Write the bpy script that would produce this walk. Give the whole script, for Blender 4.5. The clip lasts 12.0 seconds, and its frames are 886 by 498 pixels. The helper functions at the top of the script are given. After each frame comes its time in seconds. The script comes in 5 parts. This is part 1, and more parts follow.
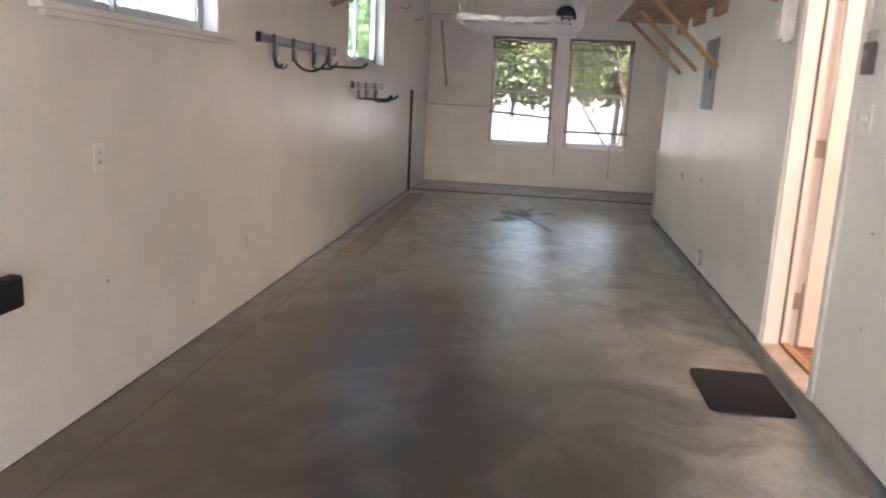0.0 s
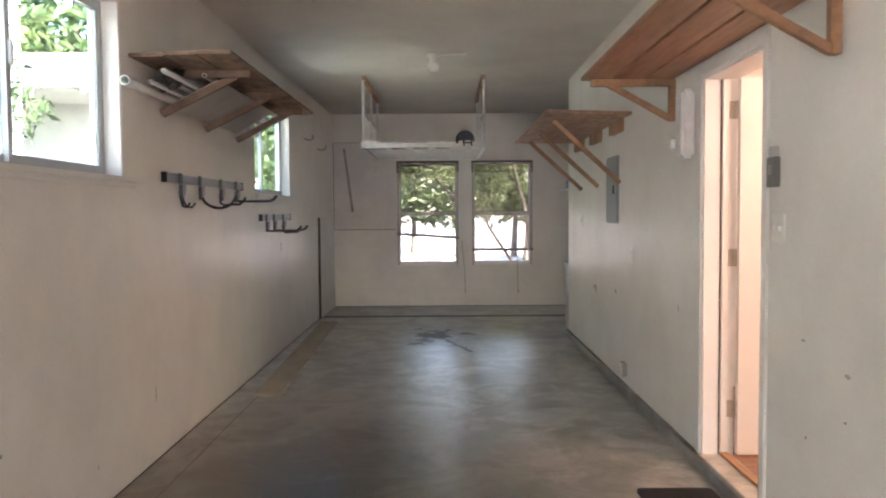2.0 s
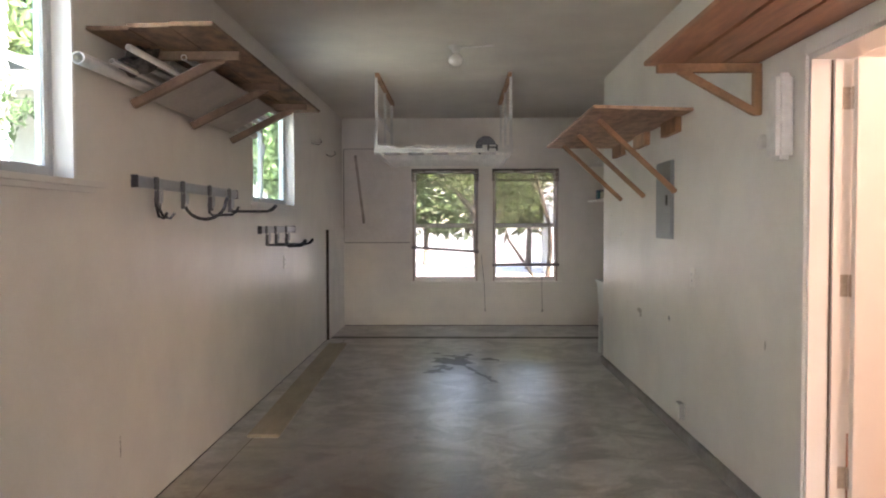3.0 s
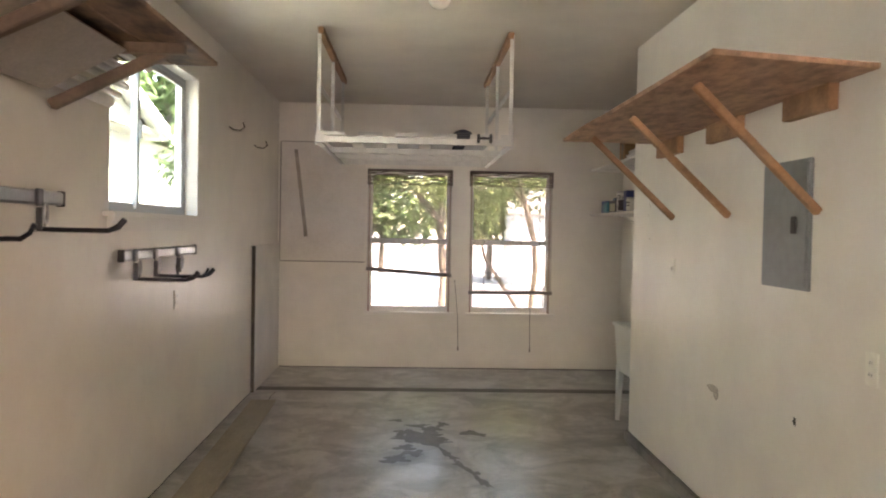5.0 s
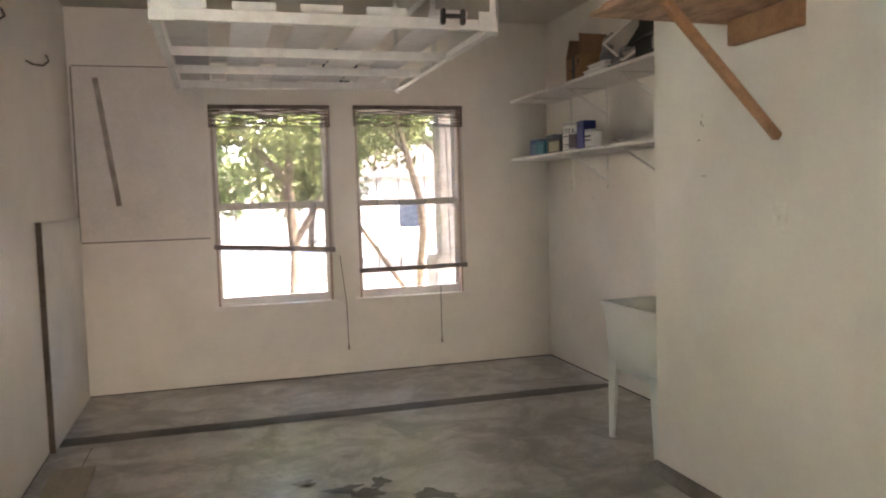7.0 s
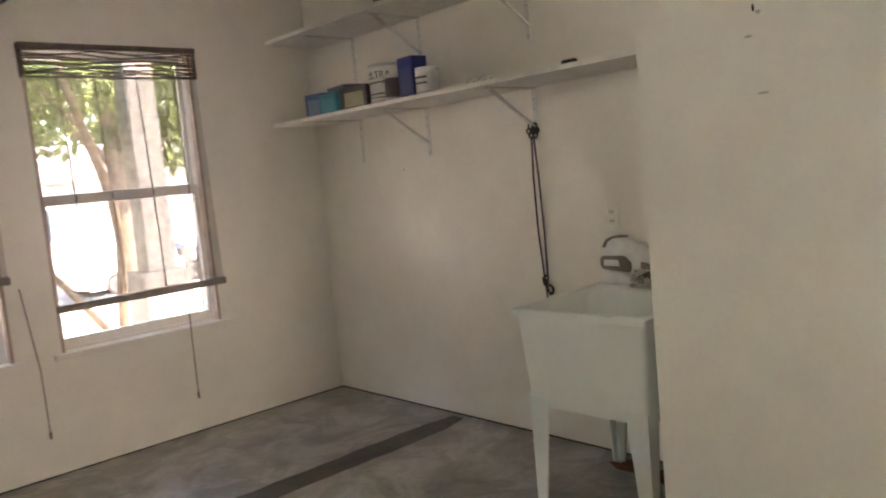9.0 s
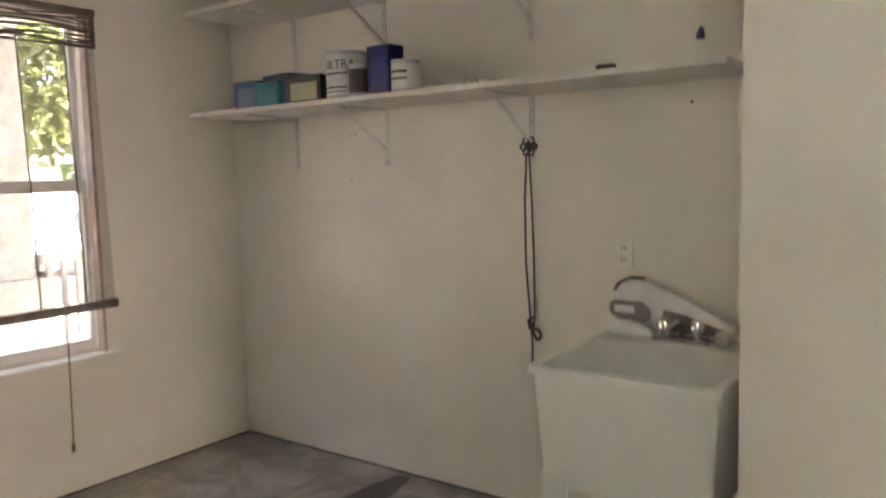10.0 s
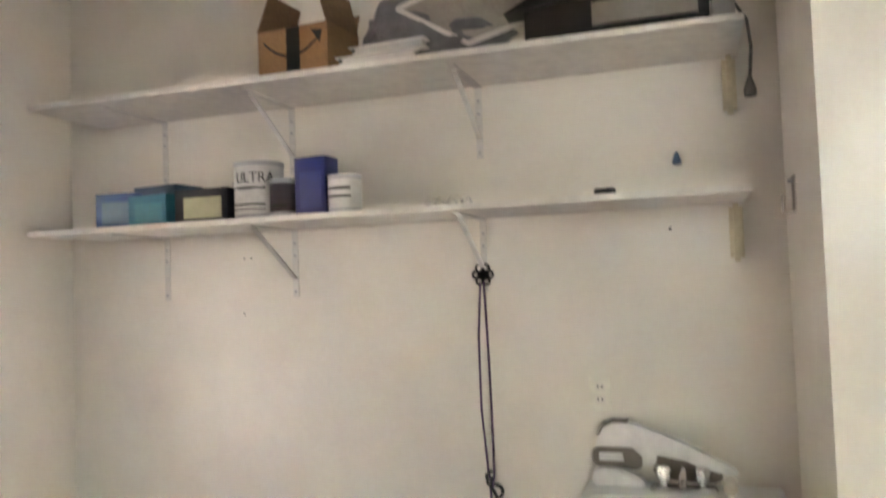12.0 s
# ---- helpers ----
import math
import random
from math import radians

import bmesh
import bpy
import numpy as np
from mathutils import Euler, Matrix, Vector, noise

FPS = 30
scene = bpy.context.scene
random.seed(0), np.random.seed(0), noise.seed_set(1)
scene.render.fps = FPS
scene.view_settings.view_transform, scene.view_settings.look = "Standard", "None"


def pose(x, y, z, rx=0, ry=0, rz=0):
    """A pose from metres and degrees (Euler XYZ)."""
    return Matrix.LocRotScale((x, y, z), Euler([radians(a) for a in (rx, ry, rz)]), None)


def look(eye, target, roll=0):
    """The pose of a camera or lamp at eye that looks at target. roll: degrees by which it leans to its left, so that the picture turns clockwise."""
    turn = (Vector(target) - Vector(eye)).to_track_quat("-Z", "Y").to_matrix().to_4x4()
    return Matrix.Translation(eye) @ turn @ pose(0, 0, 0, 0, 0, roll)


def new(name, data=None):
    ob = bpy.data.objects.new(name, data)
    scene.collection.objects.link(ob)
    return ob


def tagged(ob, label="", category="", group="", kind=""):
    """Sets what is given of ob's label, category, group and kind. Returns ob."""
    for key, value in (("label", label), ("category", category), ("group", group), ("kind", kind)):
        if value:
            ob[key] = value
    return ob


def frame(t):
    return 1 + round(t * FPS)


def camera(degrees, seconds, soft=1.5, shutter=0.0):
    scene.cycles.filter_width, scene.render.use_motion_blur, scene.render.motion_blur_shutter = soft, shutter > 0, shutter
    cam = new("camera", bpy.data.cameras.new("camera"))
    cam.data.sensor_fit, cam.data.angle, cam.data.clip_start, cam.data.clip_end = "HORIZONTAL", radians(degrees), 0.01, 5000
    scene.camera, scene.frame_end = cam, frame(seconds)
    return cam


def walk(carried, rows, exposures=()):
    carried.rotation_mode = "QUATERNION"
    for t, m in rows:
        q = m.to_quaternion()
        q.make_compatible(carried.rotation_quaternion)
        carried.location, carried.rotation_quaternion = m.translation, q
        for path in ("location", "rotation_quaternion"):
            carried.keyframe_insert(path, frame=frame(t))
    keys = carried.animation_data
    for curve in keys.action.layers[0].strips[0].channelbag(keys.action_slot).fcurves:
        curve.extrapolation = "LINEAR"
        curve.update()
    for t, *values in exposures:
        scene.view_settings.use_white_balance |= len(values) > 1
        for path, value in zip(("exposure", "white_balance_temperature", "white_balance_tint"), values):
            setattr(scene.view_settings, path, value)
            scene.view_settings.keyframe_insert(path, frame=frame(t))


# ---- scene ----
cam = camera(59.9, 12.0, soft=2.0, shutter=0.3)

PATH = [
    (0, (0.228, 0.323, 1.298), (-0.014, 2.267, 0.897), 2.8),
    (0.5, (0.259, 0.211, 1.31), (0.175, 2.165, 0.89), 2.0),
    (1, (0.222, 0.229, 1.339), (0.263, 2.208, 1.055), 0.8),
    (1.5, (0.162, 0.265, 1.363), (0.191, 2.26, 1.222), -0.6),
    (2, (0.116, 0.437, 1.343), (0.107, 2.435, 1.251), -0.4),
    (2.5, (0.082, 0.801, 1.365), (0.02, 2.799, 1.29), -0.4),
    (3, (0.018, 1.263, 1.356), (-0.02, 3.262, 1.293), -0.1),
    (5, (-0.113, 3.434, 1.474), (-0.034, 5.432, 1.424), 1.1),
    (5.5, (-0.223, 3.978, 1.466), (-0.083, 5.973, 1.412), 1.1),
    (6, (-0.342, 4.523, 1.459), (-0.126, 6.51, 1.387), 1.2),
    (6.5, (-0.476, 5.063, 1.419), (-0.068, 7.018, 1.308), 0.3),
    (8.5, (-0.63, 7.055, 1.349), (0.431, 8.739, 1.154), -6.2),
    (9, (-0.628, 7.521, 1.312), (0.72, 8.984, 1.111), -5.4),
    (9.5, (-0.506, 7.941, 1.263), (0.971, 9.265, 1.007), -4.2),
    (10, (-0.506, 8.308, 1.353), (1.097, 9.488, 1.162), -1.4),
    (10.5, (-0.562, 8.629, 1.49), (1.152, 9.648, 1.635), 0.8),
    (11, (-0.5, 8.852, 1.553), (1.223, 9.777, 1.974), 1.2),
    (11.5, (-0.474, 9.004, 1.532), (1.333, 9.78, 1.896), 0.4),
    (12, (-0.45, 9.116, 1.438), (1.451, 9.732, 1.521), -2.0),
]
walk(cam, [(t, look(eye, target, roll)) for t, eye, target, roll in PATH],
     [(0, 4.78, 6950, 27), (0.7, 4.72, 6900, 26), (1.5, 4.55, 7050, 26), (3, 4.48, 7250, 27), (5, 4.95, 8300, 28), (6.5, 5.0, 8100, 28), (8.5, 5.1, 8350, 29), (10, 5.25, 8350, 27), (11, 5.75, 8300, 28), (12, 6.12, 7700, 27)])

SKY, SUN, ROOM = 0.15, 3.4, 6.0

# ---- world, sun, exposure ----
world = bpy.data.worlds.new("sky")
scene.world = world
world.use_nodes = True
wn = world.node_tree.nodes
sky = wn.new("ShaderNodeTexSky")
sky.sky_type = 'NISHITA'
sky.sun_disc = False
sky.sun_elevation = radians(50.2)
sky.sun_rotation = radians(126.9)
world.node_tree.links.new(sky.outputs[0], wn["Background"].inputs[0])
wn["Background"].inputs[1].default_value = SKY
sun = new("sun", bpy.data.lights.new("sun", 'SUN'))
sun.data.energy, sun.data.angle, sun.data.color = SUN, radians(0.5), (1.0, 0.95, 0.88)
sun.matrix_world = look((12, -9, 18), (0, 0, 0))


# lamp of the room behind the inner door
room_lamp = new("room_lamp", bpy.data.lights.new("room_lamp", 'POINT'))
room_lamp.data.energy, room_lamp.data.color, room_lamp.data.shadow_soft_size = ROOM, (1.0, 0.77, 0.62), 0.35
room_lamp.location = (2.9, 3.3, 2.3)


# ---- materials ----
def mat(name, base, rough=0.6, metal=0.0, var=0.12, scale=6.0, grain=80.0, bump=0.15, dist=0.004, spec=0.5, dark=None, stretch=(1, 1, 1), amount=0.5):
    """A painted or raw surface: broad blotches, fine grain, relief."""
    m = bpy.data.materials.new(name)
    m.use_nodes = True
    nt = m.node_tree
    n, l = nt.nodes, nt.links
    p = n["Principled BSDF"]
    tc = n.new("ShaderNodeTexCoord")
    mp = n.new("ShaderNodeMapping")
    mp.inputs["Scale"].default_value = stretch
    l.new(tc.outputs["Object"], mp.inputs[0])
    big = n.new("ShaderNodeTexNoise")
    big.inputs["Scale"].default_value, big.inputs["Detail"].default_value, big.inputs["Roughness"].default_value = scale, 6, 0.6
    fine = n.new("ShaderNodeTexNoise")
    fine.inputs["Scale"].default_value, fine.inputs["Detail"].default_value = grain, 4
    l.new(mp.outputs[0], big.inputs[0])
    l.new(mp.outputs[0], fine.inputs[0])
    ramp = n.new("ShaderNodeValToRGB")
    lo = dark or tuple(c * (1 - var * 2) for c in base)
    hi = tuple(min(1, c * (1 + var * 0.6)) for c in base)
    ramp.color_ramp.elements[0].position, ramp.color_ramp.elements[1].position = 0.3, 0.62
    ramp.color_ramp.elements[0].color, ramp.color_ramp.elements[1].color = (*lo, 1), (*hi, 1)
    l.new(big.outputs["Fac"], ramp.inputs[0])
    mix = n.new("ShaderNodeMix")
    mix.data_type, mix.blend_type = 'RGBA', 'OVERLAY'
    mix.inputs["Factor"].default_value = amount * 0.5
    l.new(ramp.outputs[0], mix.inputs["A"])
    l.new(fine.outputs["Fac"], mix.inputs["B"])
    l.new(mix.outputs["Result"], p.inputs["Base Color"])
    rr = n.new("ShaderNodeMapRange")
    rr.inputs["To Min"].default_value, rr.inputs["To Max"].default_value = max(0.02, rough - 0.04), min(1, rough + 0.06)
    l.new(big.outputs["Fac"], rr.inputs["Value"])
    l.new(rr.outputs[0], p.inputs["Roughness"])
    p.inputs["Metallic"].default_value = metal
    p.inputs["Specular IOR Level"].default_value = spec
    if bump:
        b = n.new("ShaderNodeBump")
        b.inputs["Strength"].default_value, b.inputs["Distance"].default_value = bump, dist
        l.new(fine.outputs["Fac"], b.inputs["Height"])
        l.new(b.outputs[0], p.inputs["Normal"])
    return m


def plain(name, base, rough=0.5, metal=0.0, spec=0.5):
    return mat(name, base, rough, metal, var=0.06, scale=18, grain=220, bump=0.05, dist=0.001, spec=spec, amount=0.25)


def glass_mat(name, tint=(1, 1, 1)):
    m = bpy.data.materials.new(name)
    m.use_nodes = True
    p = m.node_tree.nodes["Principled BSDF"]
    p.inputs["Base Color"].default_value = (*tint, 1)
    p.inputs["Roughness"].default_value = 0.0
    p.inputs["IOR"].default_value = 1.05
    p.inputs["Transmission Weight"].default_value = 1.0
    return m


def floor_mat():
    """Old bare concrete: grey with brown dirt, cloudy wear, small pits, a half-polished face."""
    m = bpy.data.materials.new("concrete_floor")
    m.use_nodes = True
    n, l = m.node_tree.nodes, m.node_tree.links
    p = n["Principled BSDF"]
    tc = n.new("ShaderNodeTexCoord")

    def noise_of(scale, detail, rough, distort=0.0):
        t = n.new("ShaderNodeTexNoise")
        t.inputs["Scale"].default_value, t.inputs["Detail"].default_value = scale, detail
        t.inputs["Roughness"].default_value, t.inputs["Distortion"].default_value = rough, distort
        l.new(tc.outputs["Object"], t.inputs[0])
        return t

    def ramp_of(src, a, b, ca, cb):
        r = n.new("ShaderNodeValToRGB")
        r.color_ramp.elements[0].position, r.color_ramp.elements[1].position = a, b
        r.color_ramp.elements[0].color, r.color_ramp.elements[1].color = ca, cb
        l.new(src, r.inputs[0])
        return r

    def mixed(kind, factor, a, b):
        x = n.new("ShaderNodeMix")
        x.data_type, x.blend_type = 'RGBA', kind
        if isinstance(factor, float):
            x.inputs["Factor"].default_value = factor
        else:
            l.new(factor, x.inputs["Factor"])
        l.new(a, x.inputs["A"])
        if isinstance(b, tuple):
            x.inputs["B"].default_value = b
        else:
            l.new(b, x.inputs["B"])
        return x.outputs["Result"]

    def spill(centre, size, edge, lo, hi):
        """An irregular stained area: distance from its centre, frayed by a noise."""
        mp = n.new("ShaderNodeMapping")
        mp.inputs["Location"].default_value = tuple(-c / k for c, k in zip(centre, size))
        mp.inputs["Scale"].default_value = tuple(1 / k for k in size)
        l.new(tc.outputs["Object"], mp.inputs[0])
        ln = n.new("ShaderNodeVectorMath")
        ln.operation = 'LENGTH'
        l.new(mp.outputs[0], ln.inputs[0])
        fray = n.new("ShaderNodeMath")
        fray.operation = 'MULTIPLY_ADD'
        l.new(edge.outputs["Fac"], fray.inputs[0])
        fray.inputs[1].default_value = -1.5
        l.new(ln.outputs["Value"], fray.inputs[2])
        return ramp_of(fray.outputs[0], lo, hi, (1, 1, 1, 1), (0, 0, 0, 1)).outputs[0]

    cloud, patch, fine, pit = noise_of(1.1, 7, 0.6, 0.4), noise_of(2.6, 9, 0.66, 1.0), noise_of(45, 6, 0.7), noise_of(160, 3, 0.5)
    small, smear = noise_of(6.5, 8, 0.65, 0.8), noise_of(1.7, 6, 0.58, 1.6)
    col = ramp_of(cloud.outputs["Fac"], 0.36, 0.66, (0.36, 0.345, 0.318, 1), (0.50, 0.485, 0.455, 1)).outputs[0]
    # damp-looking darker patches with a fairly clear edge, and finer mottling
    col = mixed('MULTIPLY', 0.8, col, ramp_of(patch.outputs["Fac"], 0.44, 0.55, (0.46, 0.445, 0.415, 1), (1, 1, 1, 1)).outputs[0])
    col = mixed('MULTIPLY', 0.8, col, ramp_of(smear.outputs["Fac"], 0.41, 0.49, (0.66, 0.64, 0.60, 1), (1.08, 1.08, 1.07, 1)).outputs[0])
    col = mixed('MULTIPLY', 0.7, col, ramp_of(small.outputs["Fac"], 0.36, 0.62, (0.76, 0.745, 0.715, 1), (1.06, 1.06, 1.05, 1)).outputs[0])
    # brown oil and tyre dirt on the half towards the garage door, older black grease in its middle
    brown = spill((-0.75, 2.6, 0), (1.0, 3.0, 1), patch, 0.0, 0.6)
    col = mixed('MULTIPLY', brown, col, (0.24, 0.16, 0.085, 1))
    grease = spill((-0.15, 3.3, 0), (0.95, 1.9, 1), smear, 0.0, 0.5)
    col = mixed('MULTIPLY', grease, col, (0.42, 0.405, 0.38, 1))
    drip = spill((0.2, 2.4, 0), (0.5, 1.0, 1), small, 0.0, 0.3)
    col = mixed('MULTIPLY', drip, col, (0.66, 0.61, 0.54, 1))
    # pale tide marks of dried puddles
    tide = ramp_of(smear.outputs["Fac"], 0.50, 0.62, (0, 0, 0, 1), (0.7, 0.7, 0.7, 1)).outputs[0]
    col = mixed('SCREEN', tide, col, (0.085, 0.082, 0.076, 1))
    col = mixed('OVERLAY', 0.4, col, fine.outputs["Fac"])
    l.new(col, p.inputs["Base Color"])
    rr = n.new("ShaderNodeMapRange")
    rr.inputs["From Min"].default_value, rr.inputs["From Max"].default_value = 0.3, 0.7
    rr.inputs["To Min"].default_value, rr.inputs["To Max"].default_value = 0.28, 0.44
    l.new(patch.outputs["Fac"], rr.inputs["Value"])
    l.new(rr.outputs[0], p.inputs["Roughness"])
    p.inputs["Specular IOR Level"].default_value = 0.8
    p.inputs["Coat Weight"].default_value, p.inputs["Coat Roughness"].default_value = 0.7, 0.33
    add = n.new("ShaderNodeMath")
    add.operation = 'ADD'
    l.new(fine.outputs["Fac"], add.inputs[0])
    l.new(pit.outputs["Fac"], add.inputs[1])
    b = n.new("ShaderNodeBump")
    b.inputs["Strength"].default_value, b.inputs["Distance"].default_value = 0.22, 0.003
    l.new(add.outputs[0], b.inputs["Height"])
    l.new(b.outputs[0], p.inputs["Normal"])
    return m


FLOOR = floor_mat()
WALL = mat("wall_paint", (0.80, 0.765, 0.70), 0.34, var=0.05, scale=1.6, grain=55, bump=0.12, dist=0.003, amount=0.18)
CEIL = mat("ceiling_paint", (0.76, 0.71, 0.635), 0.75, var=0.06, scale=1.2, grain=120, bump=0.3, dist=0.004, amount=0.25)
TRIM = mat("white_trim_paint", (0.78, 0.75, 0.70), 0.35, var=0.02, scale=3, grain=220, bump=0.04, dist=0.001, amount=0.12)
VINYL = mat("white_vinyl", (0.50, 0.53, 0.53), 0.35, var=0.03, scale=3, grain=200, bump=0.03, dist=0.001, amount=0.1)
CURB = mat("curb_concrete", (0.29, 0.275, 0.25), 0.75, var=0.2, scale=3, grain=60, bump=0.5, dist=0.004)
LUMBER = mat("weathered_lumber", (0.40, 0.215, 0.115), 0.65, var=0.22, scale=5, grain=70, bump=0.35, dist=0.002, stretch=(1, 1, 1))
PLY = mat("plywood", (0.47, 0.275, 0.175), 0.6, var=0.26, scale=9, grain=38, bump=0.25, dist=0.002, stretch=(2.2, 1.0, 2.2))
PLANK = mat("cedar_plank", (0.42, 0.205, 0.11), 0.5, var=0.15, scale=4, grain=40, bump=0.25, dist=0.002, stretch=(7, 0.8, 7))
WHITE_METAL = plain("white_enamel", (0.66, 0.65, 0.62), 0.4)
MELAMINE = plain("white_shelf_board", (0.80, 0.78, 0.73), 0.42)
BLACK = plain("black_plastic", (0.018, 0.018, 0.02), 0.4)
BLACKSTEEL = plain("black_steel", (0.02, 0.02, 0.022), 0.3, 0.4)
STEEL = plain("brushed_steel", (0.42, 0.43, 0.45), 0.32, 0.9)
CHROME = plain("chrome", (0.78, 0.78, 0.78), 0.1, 1.0)
GREYPANEL = plain("grey_panel_enamel", (0.24, 0.26, 0.27), 0.36, 0.2)
PLATE = plain("ivory_plate", (0.84, 0.82, 0.74), 0.35)
TUB = mat("tub_plastic", (0.76, 0.79, 0.765), 0.36, var=0.025, scale=3, grain=200, bump=0.04, dist=0.001, amount=0.15)
# pane tints are deepened to dim the overbright outdoors; the side panes look greenish too
GLASS = glass_mat("dimming_window_glass", (0.51, 0.52, 0.51))
TINTED = glass_mat("green_dimming_glass", (0.46, 0.58, 0.54))


# ---- builders ----
def box(bm, x0, y0, z0, x1, y1, z1, m=None):
    vs = [bm.verts.new((x, y, z)) for x in (x0, x1) for y in (y0, y1) for z in (z0, z1)]
    if m is not None:
        for v in vs:
            v.co = m @ v.co
    for f in ((0, 1, 3, 2), (4, 6, 7, 5), (0, 4, 5, 1), (2, 3, 7, 6), (0, 2, 6, 4), (1, 5, 7, 3)):
        bm.faces.new([vs[i] for i in f])
    return vs


def beam(bm, a, b, w, h, up=(0, 0, 1)):
    """A straight timber from a to b, w wide, h deep."""
    a, b, up = Vector(a), Vector(b), Vector(up)
    d = (b - a)
    y = d.normalized()
    x = y.cross(up).normalized()
    z = x.cross(y)
    m = Matrix((x, y, z)).transposed().to_4x4()
    m.translation = a
    return box(bm, -w / 2, 0, -h / 2, w / 2, d.length, h / 2, m)


def tube(bm, pts, r, seg=8, cap=True):
    """A round bar along a line of points."""
    pts = [Vector(p) for p in pts]
    rings = []
    side = None
    for i, p in enumerate(pts):
        t = (pts[min(i + 1, len(pts) - 1)] - pts[max(i - 1, 0)]).normalized()
        if side is None:
            side = t.cross(Vector((0.31, 0.17, 0.93)) if abs(t.z) < 0.8 else Vector((1, 0, 0))).normalized()
        side = (side - t * side.dot(t)).normalized()
        up = t.cross(side)
        rad = r[i] if isinstance(r, (list, tuple)) else r
        rings.append([bm.verts.new(p + rad * (math.cos(a) * side + math.sin(a) * up)) for a in [2 * math.pi * k / seg for k in range(seg)]])
    for a, b in zip(rings, rings[1:]):
        for k in range(seg):
            bm.faces.new((a[k], a[(k + 1) % seg], b[(k + 1) % seg], b[k]))
    if cap:
        bm.faces.new(rings[0][::-1])
        bm.faces.new(rings[-1])


def lathe(bm, profile, at=(0, 0, 0), seg=24, m=None):
    """A turned body: profile of (radius, height)."""
    rings = []
    for r, z in profile:
        ring = [bm.verts.new((at[0] + r * math.cos(2 * math.pi * k / seg), at[1] + r * math.sin(2 * math.pi * k / seg), at[2] + z)) for k in range(seg)]
        if m is not None:
            for v in ring:
                v.co = m @ v.co
        rings.append(ring)
    for a, b in zip(rings, rings[1:]):
        for k in range(seg):
            bm.faces.new((a[k], a[(k + 1) % seg], b[(k + 1) % seg], b[k]))
    bm.faces.new(rings[0][::-1])
    bm.faces.new(rings[-1])


def part(name, bm, material, parent=None, label="", bevel=0.0, smooth=False, m=None):
    if m is not None:
        bmesh.ops.transform(bm, matrix=m, verts=bm.verts)
    if bevel:
        bmesh.ops.bevel(bm, geom=bm.edges[:], offset=bevel, segments=2, affect='EDGES', clamp_overlap=True)
    bmesh.ops.recalc_face_normals(bm, faces=bm.faces)
    me = bpy.data.meshes.new(name)
    bm.to_mesh(me)
    bm.free()
    if smooth:
        for f in me.polygons:
            f.use_smooth = True
        me.set_sharp_from_angle(angle=radians(40))
    me.materials.append(material)
    ob = new(name, me)
    if parent is not None:
        ob.parent = parent
        ob.matrix_parent_inverse = parent.matrix_basis.inverted()
    if label:
        ob["label"] = label
    return ob


def thing(name, at, label, category, group="", kind=""):
    ob = new(name)
    ob.location = at
    ob.empty_display_size = 0.1
    return tagged(ob, label, category, group, kind)


def bm_new(*boxes):
    bm = bmesh.new()
    for b in boxes:
        box(bm, *b)
    return bm


def slab_with_holes(us, vs, holes, d0, d1, axis):
    """A wall d0..d1 thick along axis, over the plan us x vs, with rectangular holes (u0, v0, u1, v1)."""
    cu = sorted({*us, *[h[0] for h in holes], *[h[2] for h in holes]})
    cv = sorted({*vs, *[h[1] for h in holes], *[h[3] for h in holes]})
    bm = bmesh.new()
    cache = {}

    def v(i, j, k):
        if (i, j, k) not in cache:
            d = (d0, d1)[k]
            cache[i, j, k] = bm.verts.new((d, cu[i], cv[j]) if axis == "x" else (cu[i], d, cv[j]))
        return cache[i, j, k]

    def solid(i, j):
        if not (0 <= i < len(cu) - 1 and 0 <= j < len(cv) - 1):
            return False
        a, b = (cu[i] + cu[i + 1]) / 2, (cv[j] + cv[j + 1]) / 2
        return not any(h[0] < a < h[2] and h[1] < b < h[3] for h in holes)

    for i in range(len(cu) - 1):
        for j in range(len(cv) - 1):
            if not solid(i, j):
                continue
            for k in (0, 1):
                bm.faces.new((v(i, j, k), v(i + 1, j, k), v(i + 1, j + 1, k), v(i, j + 1, k)))
            for di, dj, a, b in ((-1, 0, (i, j), (i, j + 1)), (1, 0, (i + 1, j), (i + 1, j + 1)), (0, -1, (i, j), (i + 1, j)), (0, 1, (i, j + 1), (i + 1, j + 1))):
                if not solid(i + di, j + dj):
                    bm.faces.new((v(*a, 0), v(*b, 0), v(*b, 1), v(*a, 1)))
    return bm


# ---- structure ----
XL, XR, XA = -1.53, 1.45, 2.12      # left wall, right wall, alcove wall
YN, YF, YP = -3.2, 11.57, 8.835      # garage door, far wall, end of the right wall
ZC = 2.78
T = 0.15
DY0, DY1, DZ0, DZ1 = 3.672, 4.44, 0.07, 2.04   # inner door opening
WIN_L = ((2.88, 1.526, 4.36, 2.43), (7.07, 1.52, 8.56, 2.43))
WIN_F = ((-0.582, 0.594, 0.283, 2.095), (0.495, 0.594, 1.35, 2.095))


def floor_z(x, y):
    """The slab dips a little to the left and towards the garage door."""
    return -0.05 * min(1, max(0, (0.5 - x) / 2)) * min(1, max(0, (10.5 - y) / 7))


